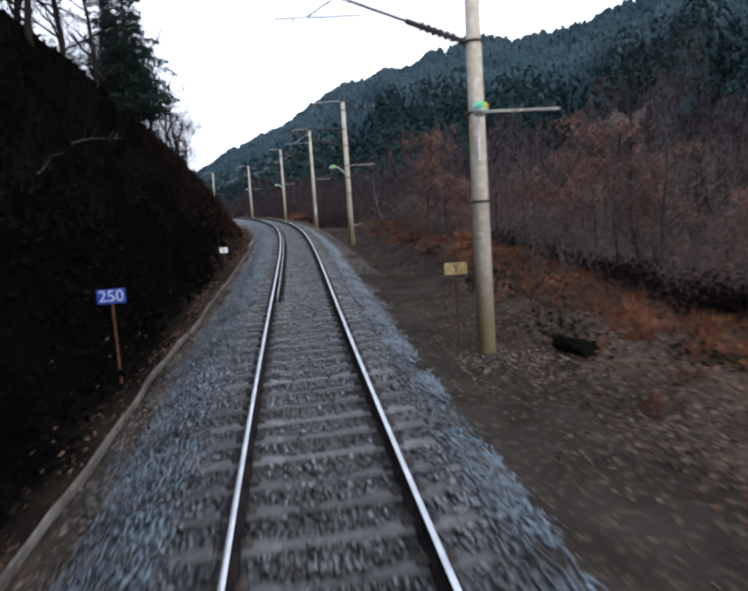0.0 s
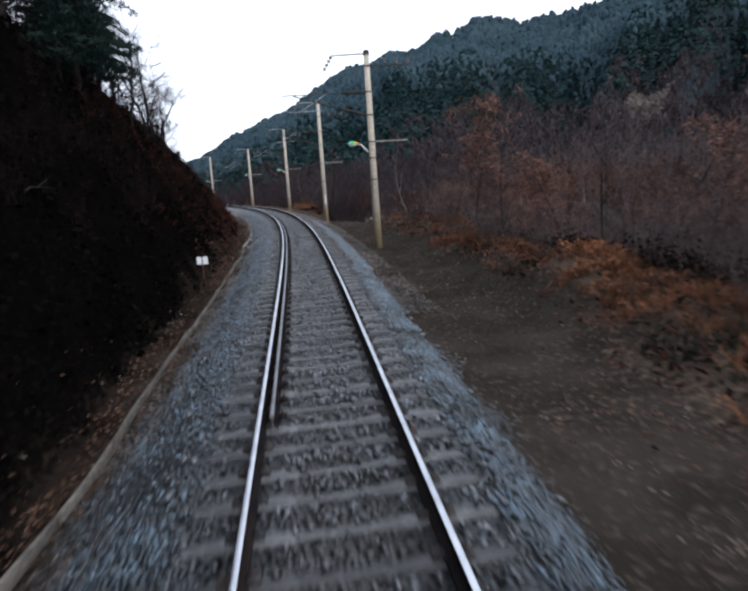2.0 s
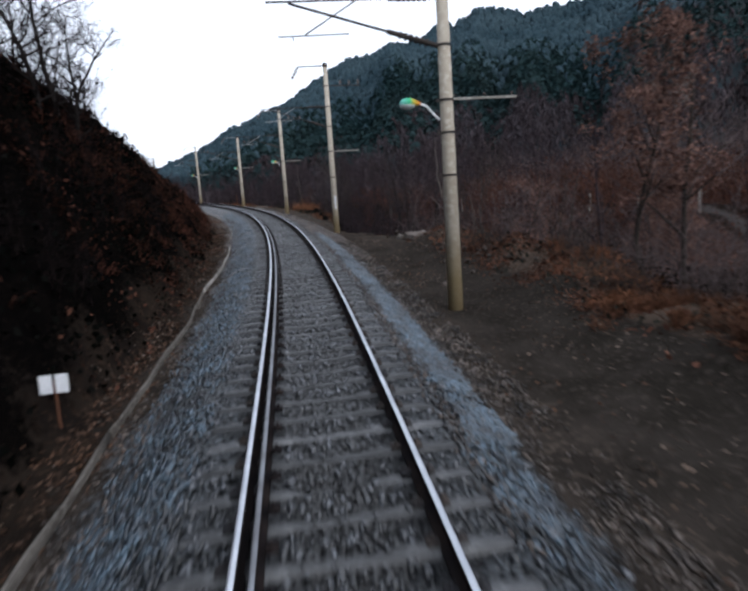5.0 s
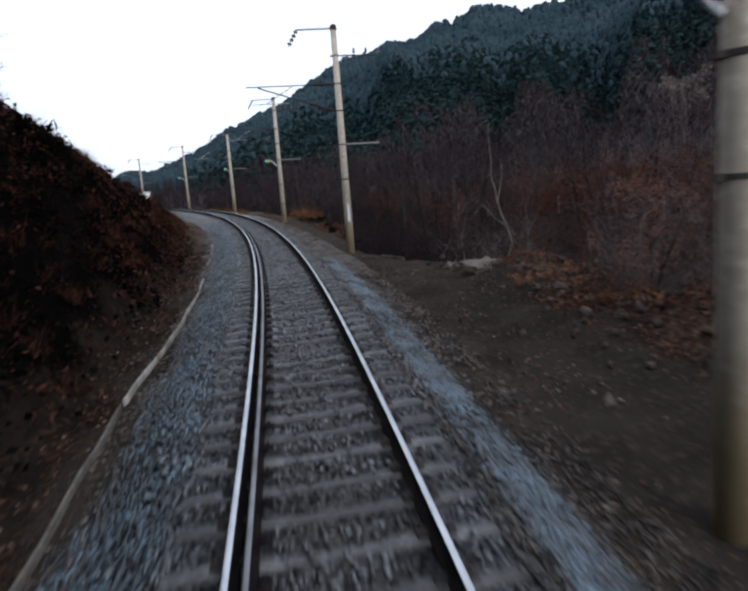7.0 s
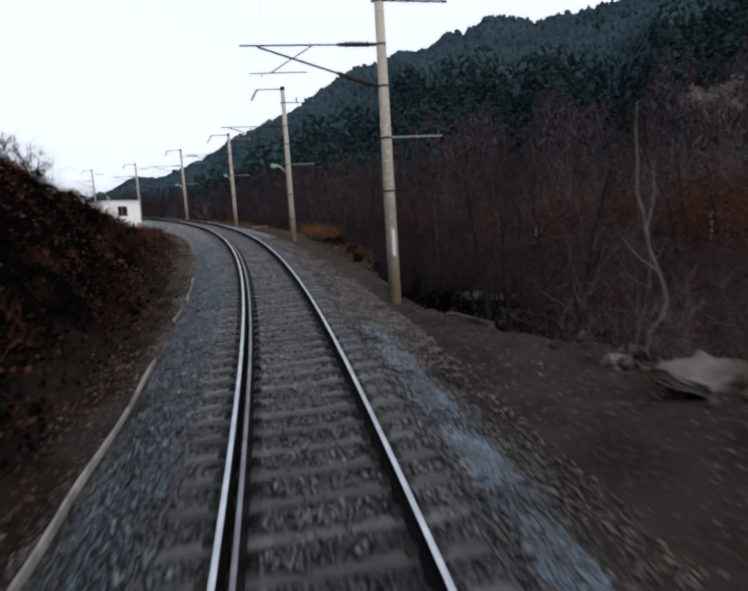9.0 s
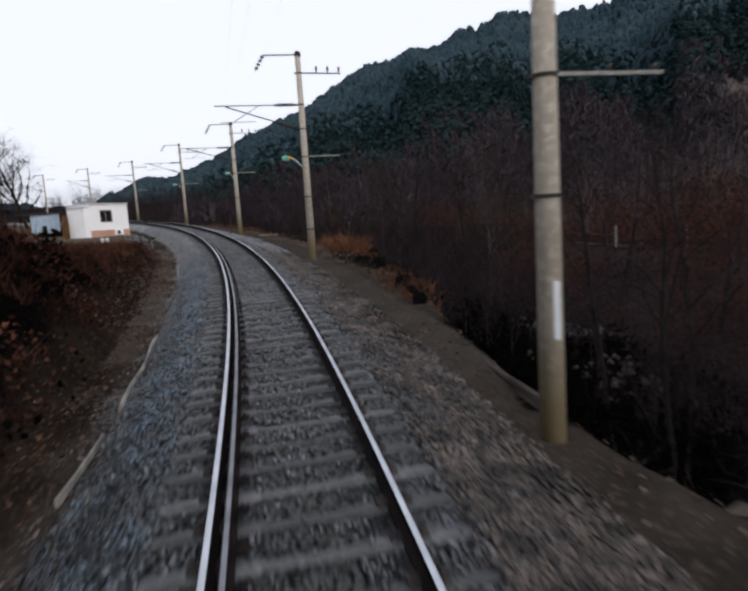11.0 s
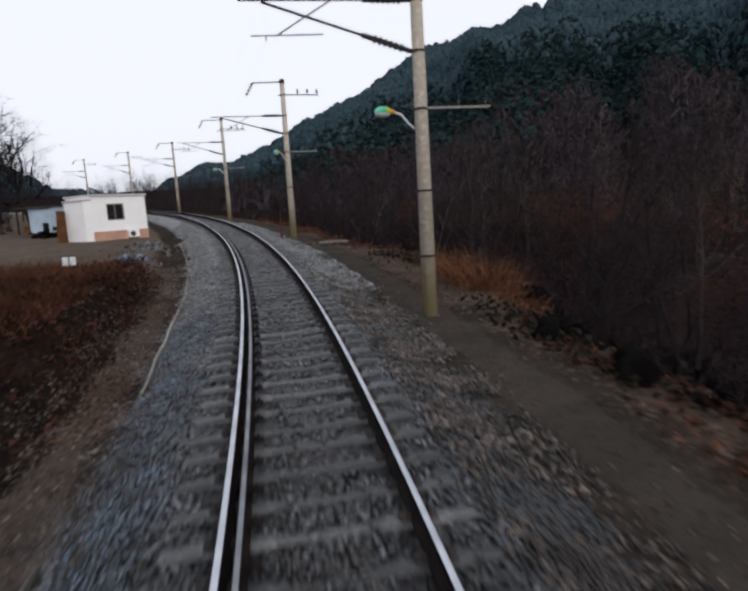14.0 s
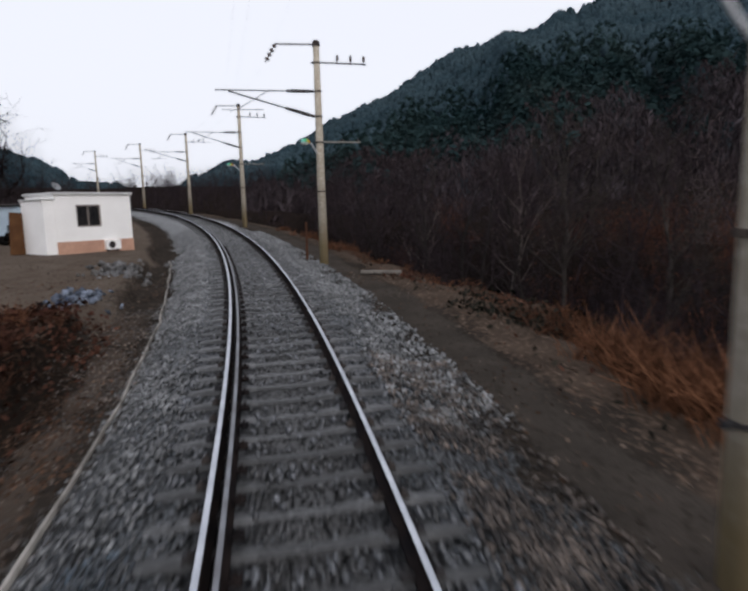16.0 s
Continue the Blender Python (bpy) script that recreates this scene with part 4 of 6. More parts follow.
for s, d, size in ((168.0, -24.0, 1.5), (159.0, -19.0, 1.2), (164.0, -15.0, 1.2), (171.0, -16.0, 1.1), (176.0, -13.0, 0.9), (184.0, -12.0, 1.0), (190.0, -9.5, 0.8)):
    stand(alder[1], s, d, rt.random() * 360, size, 0.1)


# trees on the cutting's brow
def conifer(seed, height, reach):
    """A layered conifer: whorls of boughs, each bough a flat spray of needles drooping from its rib."""
    t = thing("conifer_tree", Matrix(), "dark blue-green conifer with layered boughs on the cutting's brow", "tree", "conifers on the cutting's brow")
    r = np.random.default_rng(seed)
    bm = bmesh.new()
    rod(bm, (0, 0, -0.5), (0, 0, height), 0.017 * height, 0.012, 9)
    part("trunk", bm, M_ALDER_BARK, t)
    ribs, pts = [], []
    z = 0.16 * height
    while z < height * 0.97:
        k = r.integers(4, 7)
        for i in range(k):
            az = 2 * np.pi * (i + r.random()) / k
            length = (reach * (1 - z / height) ** 0.75 + 0.25) * r.uniform(0.55, 1.25)
            out, side = np.array([np.cos(az), np.sin(az), 0]), np.array([-np.sin(az), np.cos(az), 0])
            q = np.linspace(0, 1, 6)[:, None]
            n = np.array([0, 0, z + r.normal(0, 0.06)]) + out * q * length + np.array([0, 0, 1]) * length * (0.28 * q - 0.42 * q ** 2 + r.normal(0, 0.05) * q)
            for c in range(5):
                ribs.append((*n[c], *n[c + 1], 0.022 * (1 - 0.15 * c), 0.022 * (0.85 - 0.15 * c)))
            m = int(95 * length)
            u = r.random(m) ** 0.7
            wide = 0.30 * length * np.sin(np.pi * np.clip(0.15 + 0.85 * u, 0, 1)) + 0.05
            pts.append(np.stack([np.interp(u, q[:, 0], n[:, j]) for j in range(3)], -1) + side * (r.normal(0, 0.55, m) * wide)[:, None] - np.array([0, 0, 1]) * np.abs(r.normal(0, 0.07, m))[:, None])
        z += height * 0.052 * r.uniform(0.7, 1.3)
    v1, f1 = sticks(np.array(ribs), 3)
    v2, f2 = flakes(np.concatenate(pts), r, 0.105, 1, 0.03, 0.20)
    v, f = merge([(v1, f1), (v2, f2)])
    new("crown", mesh_from("crown", v, f, [M_ALDER_BARK, M_NEEDLE], False, np.concatenate([np.zeros(len(f1), int), np.ones(len(f2), int)]))).parent = t
    return t


conifers = [conifer(88, 9.5, 2.3), conifer(89, 5.2, 1.7)]
for i, (k, s, d, size) in enumerate([(0, 72.5, -7.6, 1.0), (1, 77.0, -8.0, 0.85), (0, 75.0, -9.2, 0.85), (1, 74.6, -7.8, 1.05), (0, 79.5, -10.4, 0.62), (1, 70.5, -7.5, 0.9)]):
    stand(conifers[k], s, d, 70 * i, size, 0.2, i < 2)
brow = [tree_of("brow_tree", "leafless many-branched tree on the brow of the cutting", "tree", "leafless trees on the cutting's brow", 120 + i, h, 0.10, 20, 12, 4, M_ALDER_BARK, M_SHADE_TWIG, start=0.10, spread=1.15) for i, h in enumerate([5.5, 4.2])]
for i, (s, d, size) in enumerate([(83, -7.0, 1.0), (85.5, -7.2, 0.9), (84.2, -6.8, 0.75), (81.8, -7.2, 1.0), (79.5, -7.4, 0.9), (80.5, -8.2, 1.1), (78, -8.6, 1.0), (75, -8.3, 1.1), (68, -8.0, 1.2), (64.5, -8.2, 1.3), (60.5, -7.8, 1.3), (57, -8.2, 1.4), (54, -8.0, 1.4), (89, -8.2, 0.5), (93, -8.4, 0.35), (72, -8.6, 1.2), (66.5, -10.5, 1.6), (60, -10.5, 1.6), (87, -9.4, 0.7)]):
    stand(brow[i % 2], s, d, 55 * i, size, 0.15, i < 2)


# ---- thickets, woods, grass and litter ----
def stuff(name, v, f, mats, label, category, idx=None):
    return tagged(new(name, mesh_from(name, v, f, mats, name == "conifer_forest", idx)), label, category, kind="stuff")


def shrub(seed, height, count, side, thick=1.0):
    r = np.random.default_rng(seed)
    rows, tips = [], []
    for i in range(count):
        az = r.random() * 2 * np.pi
        way = (np.cos(az) * 0.5 * r.random(), np.sin(az) * 0.5 * r.random(), 1)
        n, rad = stems(r, (r.normal(0, 0.25), r.normal(0, 0.25), -0.1), way, height * (0.5 + 0.6 * r.random()), 4, 0.13, 0.011 * thick)
        for a in range(4):
            rows.append((*n[a], *n[a + 1], rad[a], max(rad[a + 1], 0.003)))
        for j in range(side):
            k = r.integers(1, 5)
            w = r.normal(0, 0.7, 3) + [0, 0, 0.5]
            m, mr = stems(r, n[k], w, height * 0.28 * (0.5 + r.random()), 2, 0.2, 0.006 * thick)
            for a in range(2):
                rows.append((*m[a], *m[a + 1], mr[a], max(mr[a + 1], 0.0025)))
            tips.append(m[-1])
    return np.array(rows), np.array(tips)


def spread_over(r, n, s_range, d_range, weight=None):
    s, d = r.uniform(*s_range, n), r.uniform(*d_range, n)
    if weight is not None:
        keep = r.random(n) < weight(s, d)
        s, d = s[keep], d[keep]
    return s, d


def edge_of(s):
    return np.where(s < 86, np.interp(s, [40, 60, 72, 84], [7.4, 7.2, 7.2, 7.6]), brink_of(s) + 0.9)


rs = np.random.default_rng(33)
shrubs = [shrub(200 + i, h, 9, 8) for i, h in enumerate([1.6, 2.6, 3.6])]
pieces = []
for k, (rows, tips) in enumerate(shrubs):
    s, d = spread_over(rs, 125, (48, 96), (4.5, 17), lambda s, d: (d > edge_of(s)) * 1.0)
    pieces.append(scatter(spikes(rows, 1.3), on_land(s, d), rs.uniform(0, 6.3, len(s)), rs.uniform(0.7, 1.3, len(s))))
v, f = merge(pieces)
stuff("thicket", v, f, M_TWIG, "tangled leafless purple-brown brushwood below the verge", "thicket")
for n, s1, s2, mat in ((45, 88, 113, M_ALDER_TWIG), (70, 113, 135, M_STREAM_TWIG), (90, 135, 165, M_SHADE_TWIG)):
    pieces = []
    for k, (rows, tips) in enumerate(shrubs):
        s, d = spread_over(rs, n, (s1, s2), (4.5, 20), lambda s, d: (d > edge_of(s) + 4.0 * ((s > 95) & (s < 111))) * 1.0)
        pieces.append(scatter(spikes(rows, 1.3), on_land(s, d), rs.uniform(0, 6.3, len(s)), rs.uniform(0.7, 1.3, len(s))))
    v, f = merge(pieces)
    stuff("shade_dark_thicket", v, f, mat, "leafless brushwood above the stream, its twigs darkened for shade", "thicket")

pieces = []
for k, (rows, tips) in enumerate(shrubs[1:]):
    s, d = spread_over(rs, 60, (98, 160), (7.5, 20), lambda s, d: (d > edge_of(s) + 4.0 * (s < 111)) * 1.0)
    pieces.append(scatter(spikes(rows, 1.3), on_land(s, d), rs.uniform(0, 6.3, len(s)), rs.uniform(0.7, 1.2, len(s))))
v, f = merge(pieces)
stuff("thicket", v, f, M_ALDER_TWIG, "thin purple-brown brushwood among the alders", "thicket")

pieces = []
for k, (rows, tips) in enumerate(shrubs[:2]):
    s, d = spread_over(rs, 230, (84, 158), (15, 30), lambda s, d: np.clip(0.5 + 1.2 * waves(s + 90, d, 5.0), 0.05, 1) * (1 - 0.6 * smooth(s, 112, 120)))
    lv, lf = flakes(tips, rs, 0.06, 2)
    tv = merge([spikes(rows, 1.6), (lv, halves(lf))])
    pieces.append(scatter(tv, on_land(s, d), rs.uniform(0, 6.3, len(s)), rs.uniform(0.8, 1.4, len(s))))
v, f = merge(pieces)
s, d = spread_over(rs, 130, (92, 122), (16.5, 32), lambda s, d: np.clip(0.6 + waves(s + 12, d, 4.0), 0.1, 1) * (np.abs(d - 22.7) > 1.2))
lv, lf = flakes(shrubs[1][1], rs, 0.06, 3)
pieces.append(scatter(merge([spikes(shrubs[1][0], 1.5), (lv, halves(lf))]), on_land(s, d), rs.uniform(0, 6.3, len(s)), rs.uniform(0.9, 1.6, len(s))))
v, f = merge(pieces)
stuff("russet_undergrowth", v, f, M_DEAD_LEAF, "russet undergrowth across the stream", "undergrowth")

pieces, leaves = [], []
for k, (rows, tips) in enumerate(shrubs[:2]):
    s, d = spread_over(rs, 320, (42, 128), (-13, -4.0), lambda s, d: np.clip(bank_top(s) / 2.5, 0.08, 1) * np.clip((-d - 3.6) / 2, 0.15, 1))
    spots = on_land(s, d)
    turns, sizes = rs.uniform(0, 6.3, len(s)), rs.uniform(0.4, 0.9, len(s)) * np.interp(s, [82, 94, 110], [1.0, 0.38, 0.3])
    pieces.append(scatter(spikes(rows, 1.3), spots, turns, sizes))
    half = rs.random(len(s)) < 0.5
    lv, lf = flakes(tips, rs, 0.05, 1)
    leaves.append(scatter((lv, halves(lf)), spots[half], turns[half], sizes[half]))
v1, f1 = merge(pieces)
v2, f2 = merge(leaves)
v, f = merge([(v1, f1), (v2, f2)])
stuff("bank_scrub", v, f, [M_SHADE_TWIG, M_SHADE_SCRUB], "scrub over the cutting's side, shade put into its dark colours", "scrub", np.concatenate([np.zeros(len(f1), int), np.ones(len(f2), int)]))

# woods on the far side of the stream, and brown woods at the mountain's foot
small = [grow(300 + i, h, 0.07, 9, 5, 2) for i, h in enumerate([6.0, 8.0, 7.0])]
pieces = []
for trunk, crown, tips in small:
    tv = merge([sticks(trunk, 4), spikes(crown, 2.0)])
    s, d = spread_over(rs, 52, (50, 235), (12, 45))
    pieces.append(scatter(tv, on_land(s, d), rs.uniform(0, 6.3, len(s)), rs.uniform(0.8, 1.3, len(s))))
for trunk, crown, tips in small:
    tv = merge([sticks(trunk, 4), spikes(crown, 2.0)])
    s, d = spread_over(rs, 26, (168, 240), (-55, -16))
    pieces.append(scatter(tv, on_land(s, d), rs.uniform(0, 6.3, len(s)), rs.uniform(0.6, 1.0, len(s))))
dark_rows, dark_tips = shrub(401, 5.0, 12, 8, 4.0)
s, d = spread_over(rs, 26, (150, 166), (-24, -13.2))
pieces.append(scatter(spikes(dark_rows, 1.0), on_land(s, d), rs.uniform(0, 6.3, len(s)), rs.uniform(0.4, 0.75, len(s))))
s, d = spread_over(rs, 170, (168, 225), (-48, -18))
pieces.append(scatter(spikes(dark_rows, 1.2), on_land(s, d), rs.uniform(0, 6.3, len(s)), rs.uniform(1.3, 2.3, len(s))))
v, f = merge(pieces)
stuff("leafless_wood", v, f, M_ALDER_TWIG, "leafless brown wood along the stream", "wood")
bush_rows, bush_tips = shrub(400, 5.0, 9, 7, 3.6)
bush = spikes(bush_rows, 1.2)
pieces = []
s, d = spread_over(rs, 320, (40, 150), (30, 118))
pieces.append(scatter(bush, on_land(s, d), rs.uniform(0, 6.3, len(s)), rs.uniform(0.6, 1.7, len(s)) * (1 + 0.4 * waves(s, d, 12.0))))
v, f = merge(pieces)
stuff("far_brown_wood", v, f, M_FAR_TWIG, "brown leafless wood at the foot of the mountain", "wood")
pieces = []
s, d = spread_over(rs, 400, (150, 300), (30, 118))
pieces.append(scatter(bush, on_land(s, d), rs.uniform(0, 6.3, len(s)), rs.uniform(0.6, 1.7, len(s))))
s, d = spread_over(rs, 160, (215, 320), (-60, 40))
pieces.append(scatter(bush, on_land(s, d), rs.uniform(0, 6.3, len(s)), rs.uniform(0.9, 1.5, len(s))))
v, f = merge(pieces)
stuff("far_dark_wood", v, f, M_ALDER_TWIG, "dark leafless wood at the end of the valley", "wood")


def far_crown(seed):
    """A far tree's crown: a ragged dome of three rings and a tip."""
    r = np.random.default_rng(seed)
    v, f = [], []
    for z, rad in ((0.0, 0.22), (0.42, 0.34), (0.76, 0.22)):
        for i in range(4):
            a = i * 2 * np.pi / 4 + r.normal(0, 0.25) + z
            q = rad * (0.65 + 0.7 * r.random())
            v.append((np.cos(a) * q, np.sin(a) * q, z + r.normal(0, 0.07)))
    v.append((r.normal(0, 0.05), r.normal(0, 0.05), 0.95))
    for i in range(4):
        j = (i + 1) % 4
        f += [(i, j, 4 + j), (i, 4 + j, 4 + i), (4 + i, 4 + j, 8 + j), (4 + i, 8 + j, 8 + i), (8 + i, 8 + j, 12)]
    return np.array(v), np.array(f)



def fuzzy_crown(seed, n, upright):
    """A nearer tree's crown on the slope: loose sprays of foliage, or upright twigs, round a dome."""
    r = np.random.default_rng(seed)
    a, z = r.uniform(0, 2 * np.pi, n), r.random(n) ** 0.8
    rad = 0.36 * np.sqrt(np.clip(1 - (z * 1.05 - 0.15) ** 2, 0.02, 1)) * (1 - 0.55 * z) * r.uniform(0.5, 1.15, n)
    p = np.stack([np.cos(a) * rad, np.sin(a) * rad, z * 0.95], -1)
    u = r.normal(0, 1, (n, 3)) * ([0.3, 0.3, 1.2] if upright else [1, 1, 0.55])
    u /= np.linalg.norm(u, axis=1, keepdims=True)
    w = np.cross(u, r.normal(0, 1, (n, 3)))
    w /= np.linalg.norm(w, axis=1, keepdims=True)
    sz = (0.17 if upright else 0.14) * r.uniform(0.6, 1.4, (n, 1))
    thin = 0.22 if upright else 0.6
    v = np.stack([p - u * sz, p + w * sz * thin, p + u * sz, p - w * sz * thin], 1).reshape(-1, 3)
    return v, halves(np.arange(4 * n).reshape(-1, 4))


def slope_spots(n, az0, az1, r0, r1, keep):
    az, r = rs.uniform(az0, az1, n), r0 + (r1 - r0) * rs.random(n) ** 0.75
    ok = keep(az, r) & ~((np.abs(az - 47) < 2.0) & (np.abs(r - 215) < 24))
    az, r = az[ok], r[ok]
    x, y = HUB[0] + r * np.sin(np.radians(az)), HUB[1] + r * np.cos(np.radians(az))
    z = mountain(az, r) + 2.5 * waves(az * 20, r, 35) * smooth(r, 200, 300)
    return np.stack([x, y, z - 0.5], -1), az, r


def far_woods():
    """Sets of crowns by kind: (far hazy wood, nearer conifers, leafless trees on the lower slope)."""
    far, near, bare_ = [], [], []
    for k in range(6):
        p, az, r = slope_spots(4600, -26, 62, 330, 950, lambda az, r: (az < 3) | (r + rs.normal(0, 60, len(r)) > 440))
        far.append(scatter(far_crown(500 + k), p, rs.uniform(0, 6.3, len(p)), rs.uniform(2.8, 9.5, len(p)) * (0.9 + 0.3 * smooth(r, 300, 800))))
    for k in range(4):
        p, az, r = slope_spots(1700, 2, 62, 175, 560, lambda az, r: waves(az * 1.5 + 90, r / 12, 6.0) + (r - 250) / 90 > rs.normal(0, 0.35, len(az)))
        near.append(scatter(fuzzy_crown(520 + k, 30, False), p, rs.uniform(0, 6.3, len(p)), rs.uniform(4.5, 9.0, len(p))))
        p, az, r = slope_spots(900, 0, 62, 120, 330, lambda az, r: waves(az * 1.5 + 90, r / 12, 6.0) + (r - 250) / 90 < rs.normal(0.1, 0.35, len(az)))
        bare_.append(scatter(fuzzy_crown(540 + k, 34, True), p, rs.uniform(0, 6.3, len(p)), rs.uniform(4.0, 8.0, len(p))))
    return merge(far), merge(near), merge(bare_)


far_set, near_set, bare_set = far_woods()
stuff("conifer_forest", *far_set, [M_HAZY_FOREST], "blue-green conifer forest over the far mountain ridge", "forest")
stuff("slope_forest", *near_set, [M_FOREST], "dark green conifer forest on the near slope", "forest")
stuff("slope_wood", *bare_set, [M_SLOPE_TWIG], "grey-brown leafless wood on the lower slope", "wood")


def tuft(seed, n, h):
    r = np.random.default_rng(seed)
    a = r.normal(0, 0.10, (n, 3)) * [1, 1, 0]
    way = r.normal(0, 0.45, (n, 3)) * [1, 1, 0] + [0, 0, 1]
    mid = a + way * h * 0.55
    tip = mid + (way + r.normal(0, 0.5, (n, 3)) - [0, 0, 0.35]) * h * 0.5
    side = np.cross(way, r.normal(0, 1, (n, 3)))
    side = side / np.linalg.norm(side, axis=1, keepdims=True) * 0.0055
    v = np.stack([a - side, a + side, mid + side, mid - side, mid - side, mid + side, tip + side * 0.2, tip - side * 0.2], 1).reshape(-1, 3)
    return v, np.arange(8 * n).reshape(-1, 4)


pieces, red = [], []
for k in range(3):
    s, d = spread_over(rs, 2600, (46, 150), (3.9, 11), lambda s, d: np.exp(-((d - np.where(s < 100, edge_of(s) - 0.4, brink_of(s) - 0.35)) / np.where(s < 100, 1.0, 0.62)) ** 2) * (0.03 + 0.97 * (waves(s, d, 3.0) > np.where(s < 92, -0.15, 0.1))) * np.where((s > 88) & (s < 101), 0.06, 1))
    pieces.append(scatter(tuft(600 + k, 34, 0.28), on_land(s, d, 0.02), rs.uniform(0, 6.3, len(s)), rs.uniform(0.5, 1.5, len(s))))
    s, d = spread_over(rs, 1500, (80, 126), (-13, -3.6), lambda s, d: 0.10 + 0.8 * (waves(s + 50, d, 4.5) > np.where(bank_top(s) < 3.5, -0.35, 0.15)) * (bank_top(s) < 7.2) * (d < -4.3))
    turns, sizes, low_ = rs.uniform(0, 6.3, len(s)), rs.uniform(0.5, 1.3, len(s)), s + rs.normal(0, 4, len(s)) > 120
    for store, w in ((pieces, low_), (red, ~low_)):
        store.append(scatter(tuft(700 + k, 26, 0.36), on_land(s[w], d[w], 0.02), turns[w], sizes[w]))
s, d = spread_over(rs, 2400, (98, 126), (-11, -3.9), lambda s, d: np.clip(0.35 + 1.4 * waves(s + 150, d, 2.6), 0.03, 1) * np.interp(d, [-5, -3.9], [1, 0.2]))
low_ = waves(s + 20, d, 6.0) > 0.15
for store, w in ((pieces, low_), (red, ~low_)):
    store.append(scatter(tuft(720, 15, 0.40), on_land(s[w], d[w], 0.02), rs.uniform(0, 6.3, int(w.sum())), rs.uniform(0.7, 1.5, int(w.sum()))))
s, d = rs.normal(118.6, 1.0, 70), rs.normal(6.0, 0.4, 70)
pieces.append(scatter(tuft(610, 30, 0.42), on_land(s, d, 0.02), rs.uniform(0, 6.3, 70), rs.uniform(1.2, 2.1, 70)))
stuff("dry_grass", *merge(pieces), M_DRY_GRASS, "dry russet grass and bracken along the verge", "grass")
stuff("red_grass", *merge(red), M_BANK_LEAF, "dark red withered grass over the cutting's end", "grass")

pts = []
for lo, hi, s1, s2, n in ((2.5, 9.0, 44, 135, 16000), (-9.0, -2.5, 44, 135, 14000), (3.6, 9.0, 42, 58, 14000), (-9.0, -2.6, 104, 126, 22000), (-3.5, -2.7, 44, 104, 6000)):
    s, d = spread_over(rs, n, (s1, s2), (lo, hi), lambda s, d: (0.2 + 0.8 * (waves(s, d, 2.6) > 0.0)) * ((d > -4.0) | (s > 116)))
    pts.append(on_land(s, d, -0.012))
v, f = flakes(np.concatenate(pts), rs, 0.034, 1, 0.02, 0.6, True)
stuff("leaf_litter", v, f, M_LITTER, "scattered brown fallen leaves beside the track", "fallen leaves")


# ---- ballast ----
def stones(r, p, size):
    n = len(p)
    base = np.array([(1, 0, 0), (-1, 0, 0), (0, 1, 0), (0, -1, 0), (0, 0, 1), (0, 0, -1)], float)
    tri = np.array([(0, 2, 4), (2, 1, 4), (1, 3, 4), (3, 0, 4), (2, 0, 5), (1, 2, 5), (3, 1, 5), (0, 3, 5)])
    sc = size * (0.5 + 0.9 * r.random((n, 1, 1))) * (0.75 + 0.5 * r.random((n, 6, 1)))
    v = base[None] * sc * np.array([1.1, 1.0, 0.8]) + r.normal(0, 0.25, (n, 6, 3)) * size
    q = r.normal(0, 1, (n, 4))
    q /= np.linalg.norm(q, axis=1, keepdims=True)
    w, x, y, z = q.T
    R = np.stack([1 - 2 * (y * y + z * z), 2 * (x * y - z * w), 2 * (x * z + y * w), 2 * (x * y + z * w), 1 - 2 * (x * x + z * z), 2 * (y * z - x * w), 2 * (x * z - y * w), 2 * (y * z + x * w), 1 - 2 * (x * x + y * y)], -1).reshape(-1, 3, 3)
    v = np.einsum("nij,nkj->nki", R, v) + p[:, None]
    f = tri[None] + (np.arange(n) * 6)[:, None, None]
    return v.reshape(-1, 3), f.reshape(-1, 3)


def strew(name, seed, n, lo, hi, mat_, size, label, s_from=42.0, s_to=142.0, bias=1.15):
    r = np.random.default_rng(seed)
    s = s_from + (s_to - s_from) * r.random(n) ** bias
    d = r.uniform(lo, hi, n) + r.normal(0, 0.05, n)
    phase = np.abs(((s - 41.5) / STEP + 0.5) % 1 - 0.5) * STEP
    keep = ~(np.abs(np.abs(d) - GAUGE / 2) < 0.12)
    keep &= ~((np.abs(d) < 1.32) & (phase < 0.10) & (r.random(n) > np.where(np.abs(d) < 0.5, 0.16, 0.10)))
    keep &= ~((d > -GAUGE / 2) & (d < -0.5) & (s > GUARD_START))
    keep &= r.random(n) < 0.55 + 0.6 * waves(s, d, 0.9)
    s, d = s[keep], d[keep]
    on_top = 0.03 * ((np.abs(d) < 1.32) & (np.abs(((s - 41.5) / STEP + 0.5) % 1 - 0.5) * STEP < 0.10))
    v, f = stones(r, place(s, d, land(s, d) + d * CANT + 0.010 + on_top), size)
    stuff(name, v, f, mat_, label, "ballast")


